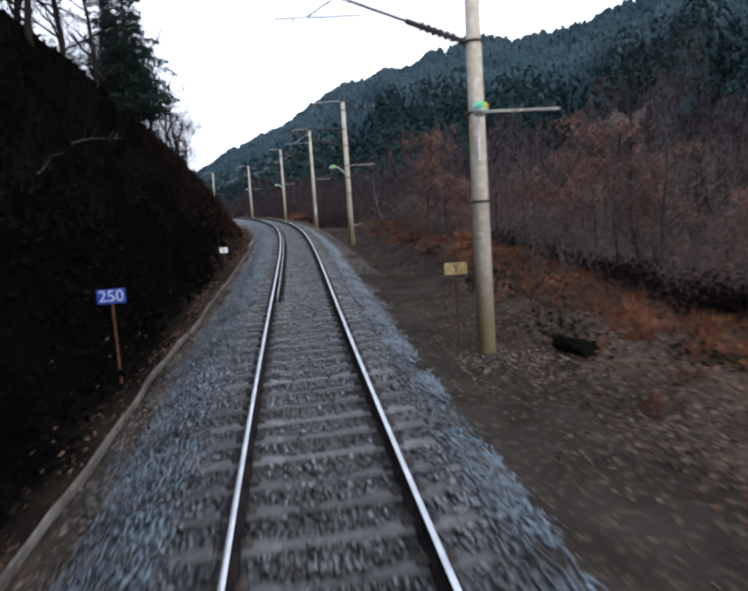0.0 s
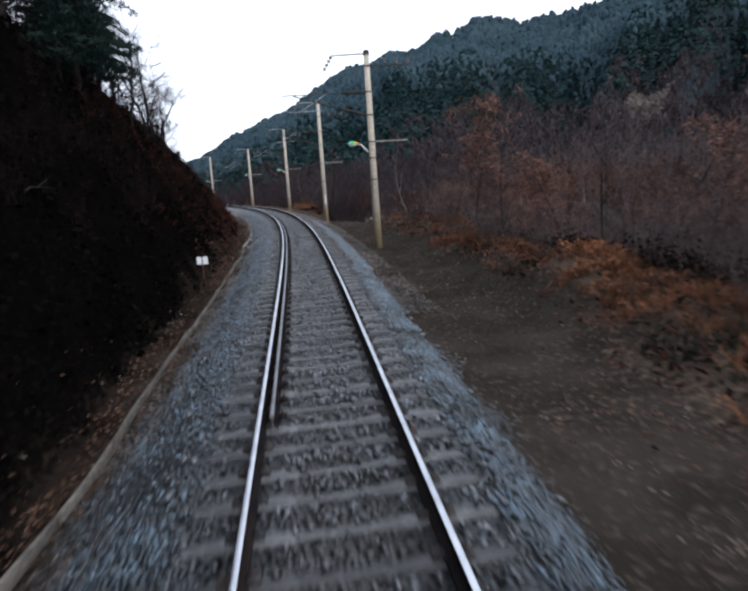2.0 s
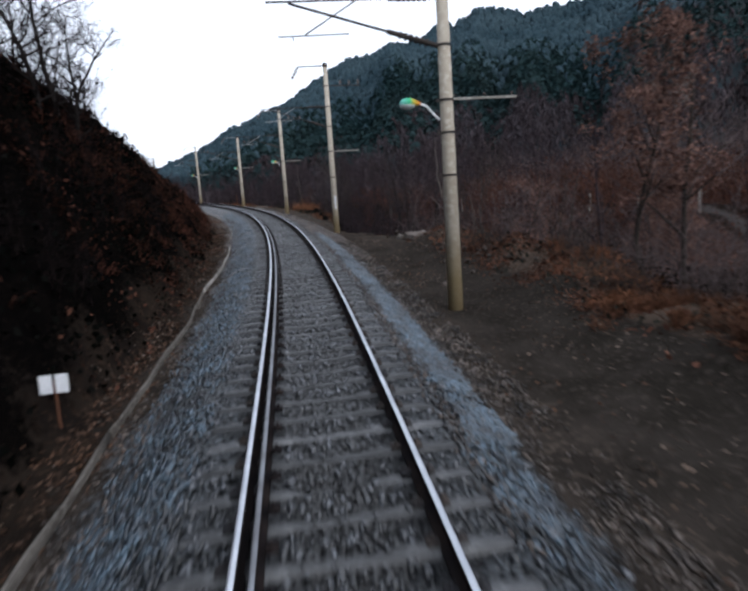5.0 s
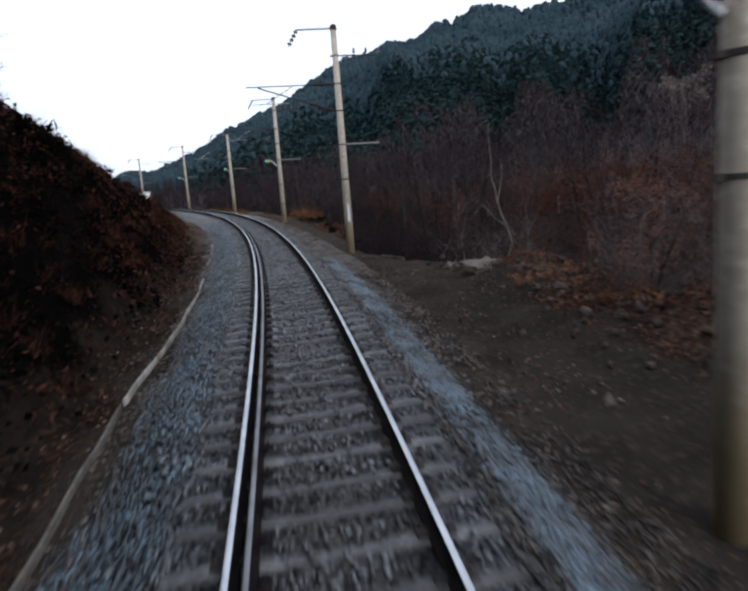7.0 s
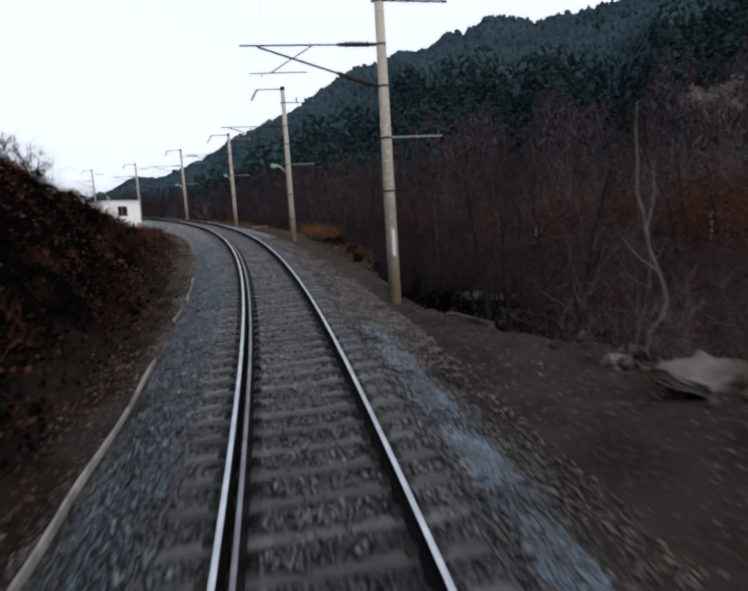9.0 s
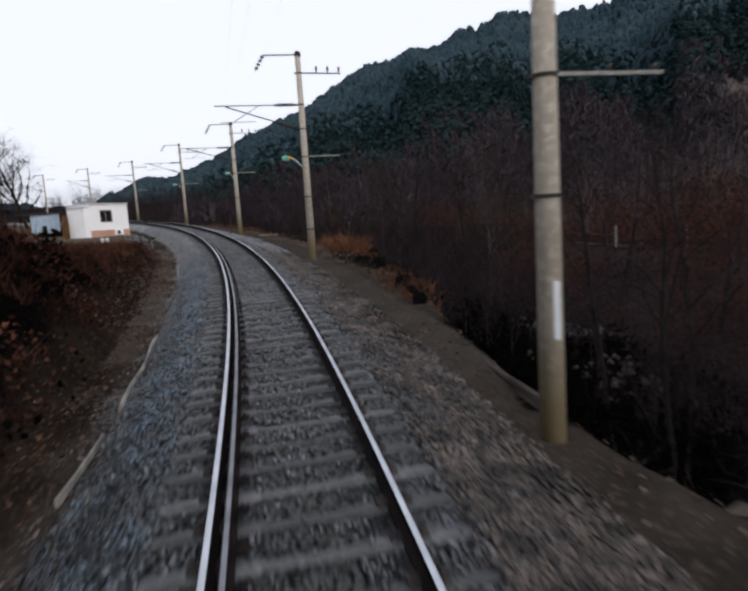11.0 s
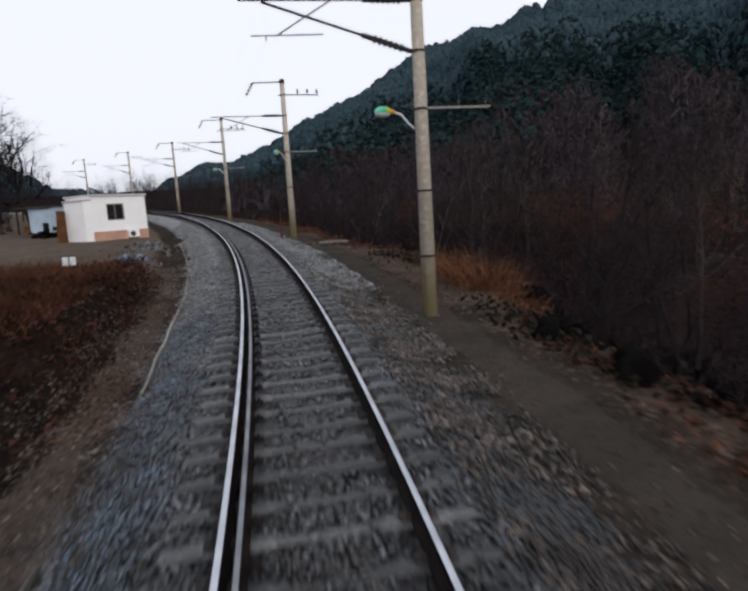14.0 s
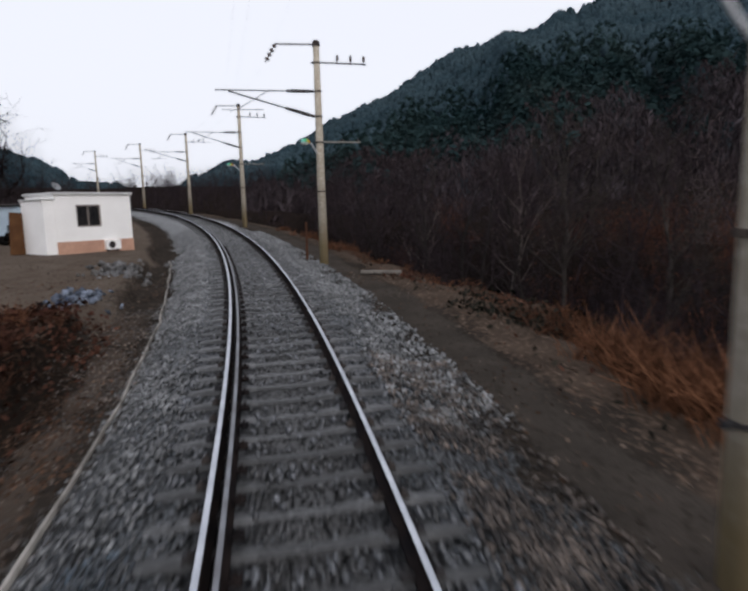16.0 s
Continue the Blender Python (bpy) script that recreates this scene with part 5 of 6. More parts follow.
strew("ballast_stones", 71, 60000, -1.45, 1.45, M_STONE, 0.033, "dull grey crushed stone between the sleepers")
strew("shoulder_stones", 76, 14000, -2.85, -2.1, M_BROWN_STONE, 0.026, "dusty brown crushed stone at the foot of the shoulder", 42, 112, 1.0)
strew("shoulder_stones", 77, 9000, -3.9, -2.3, M_BROWN_STONE, 0.024, "dusty brown stones beside the kerb", 104, 128, 1.0)
strew("shoulder_stones", 72, 40000, -2.45, -1.38, M_BLUE_STONE, 0.026, "blue-grey crushed stone on the ballast shoulder", 42, 116)
strew("shoulder_stones", 78, 15000, -2.5, -1.38, M_PALE_STONE, 0.030, "pale grey crushed stone on the ballast shoulder", 116, 150, 0.9)
strew("ballast_stones", 79, 9000, -1.45, 1.45, M_PALE_STONE, 0.034, "pale grey crushed stone between the sleepers", 124, 150, 0.9)
strew("shoulder_stones", 73, 18000, 1.42, 1.92, M_BLUE_STONE, 0.026, "blue-grey crushed stone on the ballast shoulder", 42, 68, 1.0)
strew("shoulder_stones", 80, 24000, 1.54, 2.08, M_BLUE_STONE, 0.030, "blue-grey crushed stone on the ballast shoulder", 68, 92, 1.0)
strew("shoulder_stones", 81, 5000, 1.34, 1.56, M_BROWN_STONE, 0.026, "dusty brown crushed stone at the sleepers' ends", 66, 98, 1.0)
strew("shoulder_stones", 82, 11000, 2.05, 2.85, M_BROWN_STONE, 0.024, "dusty brown crushed stone at the foot of the shoulder", 62, 98, 1.0)
strew("shoulder_stones", 74, 32000, 1.4, 2.85, M_BROWN_STONE, 0.030, "dusty brown crushed stone on the ballast shoulder", 90, 121, 1.0)
strew("shoulder_stones", 75, 13000, 1.42, 2.9, M_PALE_STONE, 0.036, "pale grey crushed stone on the ballast shoulder", 118, 150, 1.0)

# rail fastenings, one row a rail
for side in (-1, 1):
    pieces = []
    for e in (-0.11, 0.11):
        s = 41.5 + np.arange(200) * STEP
        spots = place(s, np.full(200, side * GAUGE / 2 + e), np.full(200, -0.165 + side * GAUGE / 2 * CANT))
        bm = bmesh.new()
        box(bm, (0.10, 0.12, 0.035), (0, 0, 0))
        rod(bm, (0, 0, 0), (0, 0, 0.06), 0.018, 0.018, 6)
        bmesh.ops.triangulate(bm, faces=bm.faces[:])
        bm.verts.index_update()
        tv = np.array([v.co for v in bm.verts]), np.array([[v.index for v in f.verts] for f in bm.faces])
        bm.free()
        pieces.append(scatter(tv, spots, line(s)[3], np.ones(200)))
    v, f = merge(pieces)
    ob = new("rail_fastenings", mesh_from("rail_fastenings", v, f, M_IRON))
    ob.parent = track
    tagged(ob, kind="stuff")
s = GUARD_START + 0.2 + np.arange(150) * STEP
pieces = [scatter(tv, place(s, np.full(150, -GAUGE / 2 + 0.26), np.full(150, -0.10)), line(s)[3], np.ones(150))]
ob = new("guard_rail_bolts", mesh_from("guard_rail_bolts", *merge(pieces), M_RAIL))
ob.parent = track
tagged(ob, kind="stuff")


# ---- kerb of the drain beside the track ----
def kerb(s1, s2, d1, d2, label, mat_=None):
    n = max(int((s2 - s1) / 0.5), 2) + 1
    s = np.linspace(s1, s2, n)
    d = np.linspace(d1, d2, n) + 0.07 * waves(s, s * 0, 4.0) + 0.035 * waves(s + 7, s * 0, 1.3)
    prof = np.array([(-0.021, -0.25), (-0.021, 0.047), (-0.012, 0.058), (0.012, 0.058), (0.021, 0.047), (0.021, -0.25)])
    rows = [place(s, d + a, -0.60 + h + 0.022 * waves(s + a, d, 0.9) + 0.01 * waves(s * 3 + a, d, 0.7)) for a, h in prof]
    v = np.stack(rows, 1).reshape(-1, 3)
    k = len(prof)
    i, j = np.meshgrid(np.arange(n - 1), np.arange(k), indexing="ij")
    q = np.stack([i * k + j, i * k + (j + 1) % k, (i + 1) * k + (j + 1) % k, (i + 1) * k + j], -1).reshape(-1, 4)
    me = mesh_from("drain_kerb", v, q[:, ::-1], mat_ or M_KERB)
    bm = bmesh.new()
    bm.from_mesh(me)
    bm.verts.ensure_lookup_table()
    for r in (0, n - 1):
        bm.faces.new([bm.verts[r * k + c] for c in range(k)])
    bmesh.ops.recalc_face_normals(bm, faces=bm.faces[:])
    bm.to_mesh(me)
    bm.free()
    tagged(new("drain_kerb", me), label, "kerb", "kerbs of the drain")


M_KERB = material("kerb_concrete", (0.128, 0.116, 0.104), (0.060, 0.053, 0.047), grain=20, patch=1.1, bump=0.5, third=(0.145, 0.135, 0.12))
M_KERB_PALE = material("pale_kerb_concrete", (0.31, 0.292, 0.268), (0.135, 0.125, 0.114), grain=7, patch=1.6, bump=0.6, mottle=0.45)
K = "weathered grey concrete kerb along the drain"
kerb(40.5, 55.0, -2.96, -2.86, K)
kerb(55.05, 70.0, -2.86, -2.80, K)
kerb(70.05, 80.0, -2.80, -2.74, K)
kerb(80.2, 91.8, -2.74, -2.50, K, M_KERB_PALE)
kerb(95.5, 97.3, -2.58, -2.50, "short broken piece of concrete kerb", M_KERB_PALE)
kerb(98.4, 103.2, -2.48, -2.42, K, M_KERB_PALE)
kerb(106.0, 107.6, -2.55, -2.52, "short broken piece of concrete kerb", M_KERB)
kerb(112.0, 126.0, -2.45, -2.42, K, M_KERB_PALE)
kerb(126.1, 137.0, -2.45, -2.75, K, M_KERB_PALE)


# ---- signs ----
def words(name, text, size, mat, parent, m, label=""):
    c = bpy.data.curves.new(name, "FONT")
    c.body, c.size, c.extrude, c.align_x, c.align_y = text, size, 0.003, "CENTER", "CENTER"
    tmp = bpy.data.objects.new(name, c)
    me = bpy.data.meshes.new_from_object(tmp)
    bpy.data.objects.remove(tmp)
    me.materials.append(mat)
    ob = new(name, me)
    ob.parent = parent
    ob.matrix_basis = m
    return tagged(ob, label) if label else ob


FACE = pose(0, 0, 0, 90, 0, 0)


def plate_sign(name, s, d, z_plate, w, h, mat, text, text_size, text_mat, post_mat, label, turn=0.0):
    foot = float(land(s, d))
    t = thing(name, at(s, d, foot, turn), label, "sign")
    top = z_plate - foot
    bm = bmesh.new()
    rod(bm, (0, 0, -0.25), (0, 0, top + h * 0.3), 0.022, 0.022, 10)
    part("post", bm, post_mat, t)
    bm = bmesh.new()
    box(bm, (w, 0.012, h), (0, -0.03, top), 0.004)
    plate = part("plate", bm, mat, t)
    words("lettering", text, text_size, text_mat, plate, pose(0, -0.0385, top - 0.005) @ FACE)
    return t


plate_sign("distance_sign", 51.43, -3.49, 0.99, 0.50, 0.27, M_BLUE, "250", 0.30, M_FIGURE, M_RUST, "small blue enamel sign with white figures on a rusty post", 4)
plate_sign("warning_sign", 51.24, 2.97, 1.05, 0.44, 0.23, M_YELLOW, "Y", 0.24, M_IRON, M_RUST, "faded yellow sign on a rusty post beside the pole", -4)


def marker_pair(s, d, z, label):
    t = thing("marker_board", at(s, d, float(land(s, d)), 3), label, "marker", "white marker boards")
    h = z - float(land(s, d))
    for x in (-0.105, 0.105):
        bm = bmesh.new()
        box(bm, (0.17, 0.02, 0.26), (x, 0, h), 0.006)
        part("board", bm, M_LETTER, t)
    bm = bmesh.new()
    rod(bm, (0, 0.03, -0.2), (0, 0.03, h + 0.05), 0.02)
    box(bm, (0.36, 0.02, 0.03), (0, 0.02, h - 0.03))
    part("post", bm, M_RUST, t)


marker_pair(70.55, -3.61, 0.02, "pair of small white marker boards on a post")
marker_pair(122.5, -5.79, 0.45, "pair of small white marker boards at the field's edge")


# ---- the crossing keeper's hut ----
M_SASH = material("grey_sash_paint", (0.34, 0.31, 0.29), (0.24, 0.21, 0.19), grain=20, patch=2)


def hut():
    a, b_ = Vector((5.58, 136.33, 0)), Vector((8.00, 138.59, 0))
    along = (b_ - a).normalized()
    width, depth = (b_ - a).length, 2.6
    z0 = float(place(139.5, -5.5, -0.28)[2])
    turn = math.degrees(math.atan2(along.y, along.x))
    base = pose(a.x, a.y, z0, 0, 0, turn)
    t = thing("hut", base, "small white flat-roofed hut with a salmon plinth", "hut")
    H = 2.42
    # front wall with its window opening, x along the front, y inwards
    w0, w1, h0, h1 = 0.86, 1.92, 1.08, 2.0
    bm = bmesh.new()
    for x0, x1, y0, y1 in ((0, w0, 0.5, H), (w1, width, 0.5, H), (w0, w1, 0.5, h0), (w0, w1, h1, H)):
        box(bm, (x1 - x0, 0.2, y1 - y0), ((x0 + x1) / 2, 0.1, (y0 + y1) / 2))
    part("front_wall", bm, M_WHITE, t)
    bm = bmesh.new()
    box(bm, (0.2, depth - 0.2, H - 0.5), (0.1, 0.2 + (depth - 0.2) / 2, 0.5 + (H - 0.5) / 2))
    part("side_wall", bm, M_WHITE, t)
    bm = bmesh.new()
    box(bm, (0.2, depth - 0.2, H - 0.5), (width - 0.1, 0.2 + (depth - 0.2) / 2, 0.5 + (H - 0.5) / 2))
    part("side_wall", bm, M_WHITE, t)
    bm = bmesh.new()
    box(bm, (width - 0.4, 0.2, H - 0.5), (width / 2, depth - 0.1, 0.5 + (H - 0.5) / 2))
    part("back_wall", bm, M_WHITE, t)
    bm = bmesh.new()
    box(bm, (width + 0.03, depth + 0.03, 0.75), (width / 2, depth / 2 - 0.005, 0.125), 0.01)
    part("plinth", bm, M_PLINTH, t, "salmon-painted plinth")
    bm = bmesh.new()
    box(bm, (width + 0.16, depth + 0.16, 0.10), (width / 2, depth / 2, H + 0.05), 0.015)
    part("roof", bm, M_ROOF, t, "thin flat grey roof")
    window = new("window")
    window.parent = t
    bm = bmesh.new()
    for x in (w0 + 0.03, (w0 + w1) / 2, w1 - 0.03):
        box(bm, (0.06, 0.06, h1 - h0), (x, 0.06, (h0 + h1) / 2), 0.006)
    for z in (h0 + 0.03, h1 - 0.03):
        box(bm, (w1 - w0 - 0.06, 0.058, 0.06), ((w0 + w1) / 2, 0.06, z), 0.006)
    part("frame", bm, M_SASH, window, "pale grey window frame")
    for x in ((w0 * 3 + w1) / 4 + 0.01, (w0 + w1 * 3) / 4 - 0.01):
        bm = bmesh.new()
        box(bm, ((w1 - w0) / 2 - 0.10, 0.01, h1 - h0 - 0.12), (x, 0.07, (h0 + h1) / 2))
        part("pane", bm, M_DARK, window)
    bm = bmesh.new()
    for x in np.linspace(w0 + 0.12, w1 - 0.12, 7):
        rod(bm, (x, 0.015, h0), (x, 0.015, h1), 0.007, None, 6)
    part("grille", bm, M_IRON, window)
    # lean-to against the left side
    bm = bmesh.new()
    box(bm, (0.45, 2.0, 2.20), (-0.225, 1.02, 1.10), 0.01)
    lean = part("annex", bm, M_WHITE, t, "low white annex")
    bm = bmesh.new()
    box(bm, (0.55, 2.1, 0.06), (-0.235, 1.02, 2.235), 0.01)
    part("annex_roof", bm, M_ROOF, lean)
    # air conditioner by the plinth
    ac = thing("air_conditioner", base @ pose(width - 1.05, -0.22, 0.05), "white air conditioner unit against the plinth", "air conditioner")
    bm = bmesh.new()
    box(bm, (0.62, 0.26, 0.42), (0, 0.08, 0.23), 0.02)
    part("casing", bm, M_WHITE, ac)
    bm = bmesh.new()
    rod(bm, (-0.10, -0.052, 0.23), (-0.10, -0.062, 0.23), 0.15, 0.15, 20)
    part("fan_grille", bm, M_IRON, ac, "dark round fan grille")
    for x in (-0.22, 0.22):
        bm = bmesh.new()
        box(bm, (0.05, 0.24, 0.06), (x, 0.08, 0.0))
        part("foot", bm, M_IRON, ac)
    # satellite dish on the roof
    dish = thing("satellite_dish", base @ pose(0.35, 0.5, H + 0.1, 0, 0, 20), "pale satellite dish on the hut's roof", "dish")
    bm = bmesh.new()
    bmesh.ops.create_uvsphere(bm, u_segments=18, v_segments=10, radius=0.34)
    bmesh.ops.delete(bm, geom=[v for v in bm.verts if v.co.z > -0.24], context="VERTS")
    bmesh.ops.translate(bm, verts=bm.verts, vec=(0, 0, 0.34))
    bmesh.ops.transform(bm, matrix=Matrix.Translation((0, 0, 0.22)) @ Matrix.Rotation(radians(55), 4, "X"), verts=bm.verts)
    bmesh.ops.solidify(bm, geom=bm.faces[:], thickness=0.015)
    part("reflector", bm, M_STEEL, dish)
    bm = bmesh.new()
    rod(bm, (0, 0, -0.02), (0, 0, 0.30), 0.02)
    part("mast", bm, M_IRON, dish)
    # brown door leaf leaning at the far side
    board = thing("wooden_door", base @ pose(-0.75, 1.9, 0.0, 0, 4, 15), "brown wooden door leaf leaning by the annex", "door leaf")
    bm = bmesh.new()
    box(bm, (0.75, 0.05, 1.75), (0, 0, 0.87), 0.01)
    part("leaf", bm, M_WOOD, board)
    for z in (0.4, 1.3):
        bm = bmesh.new()
        box(bm, (0.7, 0.03, 0.10), (0, -0.035, z), 0.005)
        part("batten", bm, M_WOOD, board)


hut()


def rubble(s, d, n, spread_, size, seed, label, mat_=None):
    r = np.random.default_rng(seed)
    so, do = s + r.normal(0, spread_, n), d + r.normal(0, spread_ * 0.45, n)
    z = land(so, do) + np.abs(r.normal(0, 0.12, n)) * np.exp(-((so - s) / spread_) ** 2)
    v, f = stones(r, place(so, do, z), size)
    tagged(new("rubble_heap", mesh_from("rubble_heap", v, f, mat_ or M_ROCK)), label, "rubble", kind="stuff")


M_RAGS = material("bluish_rags", (0.20, 0.23, 0.28), (0.04, 0.05, 0.08), grain=6, patch=1.5, bump=0.4, per_island=0.7)
M_VERGE_STONE = material("mossy_stone", (0.085, 0.070, 0.061), (0.042, 0.035, 0.031), grain=9, patch=1.2, bump=0.5)
rubble(133.2, -4.2, 170, 1.0, 0.10, 5, "heap of pale broken stones below the hut")
rubble(127.5, -4.5, 140, 0.7, 0.085, 6, "heap of bluish rags and stones beside the track", M_RAGS)
rubble(88.4, 6.0, 80, 1.3, 0.10, 7, "broken stones round a concrete slab on the verge", M_VERGE_STONE)


def shed():
    """A low shed: a sheeted front, and a dark open bay under the same flat roof."""
    t = thing("shed", pose(0.70, 143.75, 6.12, 0, 0, -21), "low pale blue shed with a dark open bay behind the hut", "shed")
    bm = bmesh.new()
    for x0, x1 in ((-0.8, 0.1), (0.55, 0.8)):
        box(bm, (x1 - x0, 0.08, 1.62), ((x0 + x1) / 2, 0, 0.76))
    box(bm, (0.45, 0.08, 1.0), (0.325, 0, 1.07))
    part("front_wall", bm, M_SHED, t)
    for x in (-0.76, 0.76):
        bm = bmesh.new()
        box(bm, (0.08, 1.4, 1.62), (x, 0.75, 0.76))
        part("side_wall", bm, M_SHED, t)
    bm = bmesh.new()
    box(bm, (2.5, 0.08, 1.62), (-0.45, 1.5, 0.76))
    part("back_wall", bm, M_CHAR, t)
    bm = bmesh.new()
    box(bm, (2.8, 1.9, 0.07), (-0.5, 0.7, 1.62), 0.01, Matrix.Rotation(radians(3), 4, "X"))
    part("roof", bm, M_IRON, t, "dark sheet roof")
    for y in (0.0, 1.4):
        bm = bmesh.new()
        rod(bm, (-1.7, y, -0.1), (-1.7, y, 1.62), 0.05, 0.045, 8)
        part("post", bm, M_CHAR, t)
    bm = bmesh.new()
    box(bm, (0.75, 0.05, 0.5), (-1.25, 0.35, 0.2), 0.01)
    part("board", bm, M_WOOD, t, "brown board across the open bay")


M_CHAR = material("charred_wood", (0.005, 0.0045, 0.0045), (0.009, 0.008, 0.0075), grain=25, patch=3, bump=0.8)
M_SHED = material("pale_blue_sheeting", (0.42, 0.52, 0.60), (0.34, 0.42, 0.50), rough=0.5, grain=20, patch=1.2, bump=0.1)
shed()


# ---- loose concrete ----
def block(name, m, size, mat, label, category, seed, knock=0.03):
    bm = bmesh.new()
    box(bm, size, (0, 0, 0))
    bmesh.ops.subdivide_edges(bm, edges=bm.edges[:], cuts=3, use_grid_fill=True)
    r = np.random.default_rng(seed)
    for v in bm.verts:
        v.co += Vector(r.normal(0, knock, 3))
    bmesh.ops.bevel(bm, geom=[e for e in bm.edges if len(e.link_faces) == 2 and e.calc_face_angle() > 0.9], offset=0.02, segments=1, affect="EDGES")
    me = bpy.data.meshes.new(name)
    bm.to_mesh(me)
    bm.free()
    me.materials.append(mat)
    ob = new(name, me)
    ob.matrix_world = m
    return tagged(ob, label, category)


M_BLOCK = material("stained_concrete", (0.145, 0.125, 0.112), (0.075, 0.063, 0.056), grain=9, patch=1.4, bump=0.6)
M_SLAB = material("dirty_concrete", (0.17, 0.155, 0.14), (0.11, 0.10, 0.09), grain=12, patch=1.5, bump=0.5)
block("concrete_slab", at(86.6, 5.46, float(land(86.6, 5.46)) + 0.34, 20) @ pose(0, 0, 0, 7, -3, 0), (1.08, 0.80, 0.20), M_BLOCK, "broken grey concrete slab resting on stones on the verge", "slab", 1, 0.022)
block("boulder", at(86.75, 5.6, float(land(86.75, 5.6)) + 0.06, 50), (0.6, 0.45, 0.30), M_VERGE_STONE, "dark boulder under the broken slab", "boulder", 8, 0.05)
block("concrete_lip", at(97.6, 3.64, float(land(97.6, 3.4)) - 0.03, -2), (0.09, 2.6, 0.24), M_VERGE_STONE, "grey concrete edging above the stream", "edging", 2, 0.008)
block("concrete_lip", at(92.6, 4.35, float(land(92.6, 4.2)) - 0.02, 12), (0.10, 1.8, 0.20), M_VERGE_STONE, "grey concrete edging above the stream", "edging", 3, 0.008)
block("boulder", at(88.1, 5.1, float(land(88.1, 5.1)) + 0.07, 15), (0.34, 0.26, 0.22), M_SLAB, "small pale stone at the brink above the stream", "boulder", 9, 0.04)
log = thing("fallen_beam", at(130.6, 4.25, float(land(130.6, 4.25)) + 0.08, 68), "pale weathered beam lying on the verge", "beam")
bm = bmesh.new()
rod(bm, (0, -0.68, 0), (0, 0.68, 0.03), 0.095, 0.08, 12)
part("shaft", bm, M_SLAB, log)
stub = thing("wooden_stake", at(135.2, 2.55, float(land(135.2, 2.55))), "short rusty stake beside a pole", "stake")
bm = bmesh.new()
rod(bm, (0, 0, -0.2), (0.02, 0, 1.5), 0.05, 0.04, 8)
part("shaft", bm, M_RUST, stub)


# ---- the road's fence across the stream ----
M_POST = material("pale_post_paint", (0.30, 0.28, 0.26), (0.20, 0.18, 0.16), grain=20, patch=2)
fence = thing("road_fence", Matrix(), "low rail fence with white posts along the road across the stream", "fence")
fs = np.arange(90, 124, 4.6)
for s in fs:
    bm = bmesh.new()
    box(bm, (0.11, 0.11, 1.5), (0, 0, 0.55), 0.02)
    p = part("post", bm, M_POST, fence, "pale weathered post")
    p.matrix_basis = at(s, 21.9, float(land(s, 21.9)))
for a, c in zip(fs, fs[1:]):
    bm = bmesh.new()
    rod(bm, Vector(place(a, 21.8, float(land(a, 21.9)) + 0.75)), Vector(place(c, 21.8, float(land(c, 21.9)) + 0.75)), 0.03, None, 6)
    part("rail", bm, M_RUST, fence)


# ---- leaves blackened for shade over the cutting's side and the stream's bank ----
rv = np.random.default_rng(91)
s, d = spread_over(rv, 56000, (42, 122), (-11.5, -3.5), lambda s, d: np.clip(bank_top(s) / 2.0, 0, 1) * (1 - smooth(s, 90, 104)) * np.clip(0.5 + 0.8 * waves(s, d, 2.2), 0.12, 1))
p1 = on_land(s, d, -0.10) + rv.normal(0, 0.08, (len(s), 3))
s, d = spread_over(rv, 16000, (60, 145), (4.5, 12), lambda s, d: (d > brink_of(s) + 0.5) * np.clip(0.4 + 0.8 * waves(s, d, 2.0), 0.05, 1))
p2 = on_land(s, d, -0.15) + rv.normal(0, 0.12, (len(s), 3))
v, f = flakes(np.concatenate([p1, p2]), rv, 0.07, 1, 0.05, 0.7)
stuff("ivy", v, f, M_SHADE_LEAF, "leaves blackened for shade over the cutting and the stream bank", "ivy")


# ---- leaf drifts, charred logs, a scrap heap and the outcrop ----
rl = np.random.default_rng(97)
s, d = spread_over(rl, 30000, (56, 132), (4.0, 9.5), lambda s, d: np.exp(-((d - verge_of(s) - 0.9) / 0.9) ** 2) * np.clip(waves(s + 17, d, 3.2) * 2.2, 0.02, 1))
p1 = on_land(s, d, -0.03) + np.abs(rl.normal(0, 0.05, (len(s), 3))) * [0, 0, 1]
s, d = spread_over(rl, 24000, (72, 126), (-9, -3.2), lambda s, d: np.clip(1 - bank_top(s) / 7, 0.0, 1) * np.clip(waves(s + 5, d, 2.8) * 2.0, 0.03, 1) + 0.12 * (d > -4.2))
p2 = on_land(s, d, -0.03)
v, f = flakes(np.concatenate([p1, p2]), rl, 0.06, 1, 0.03, 0.6)
stuff("leaf_drifts", v, f, M_DEAD_LEAF, "drifts of russet fallen leaves along the verges", "fallen leaves")


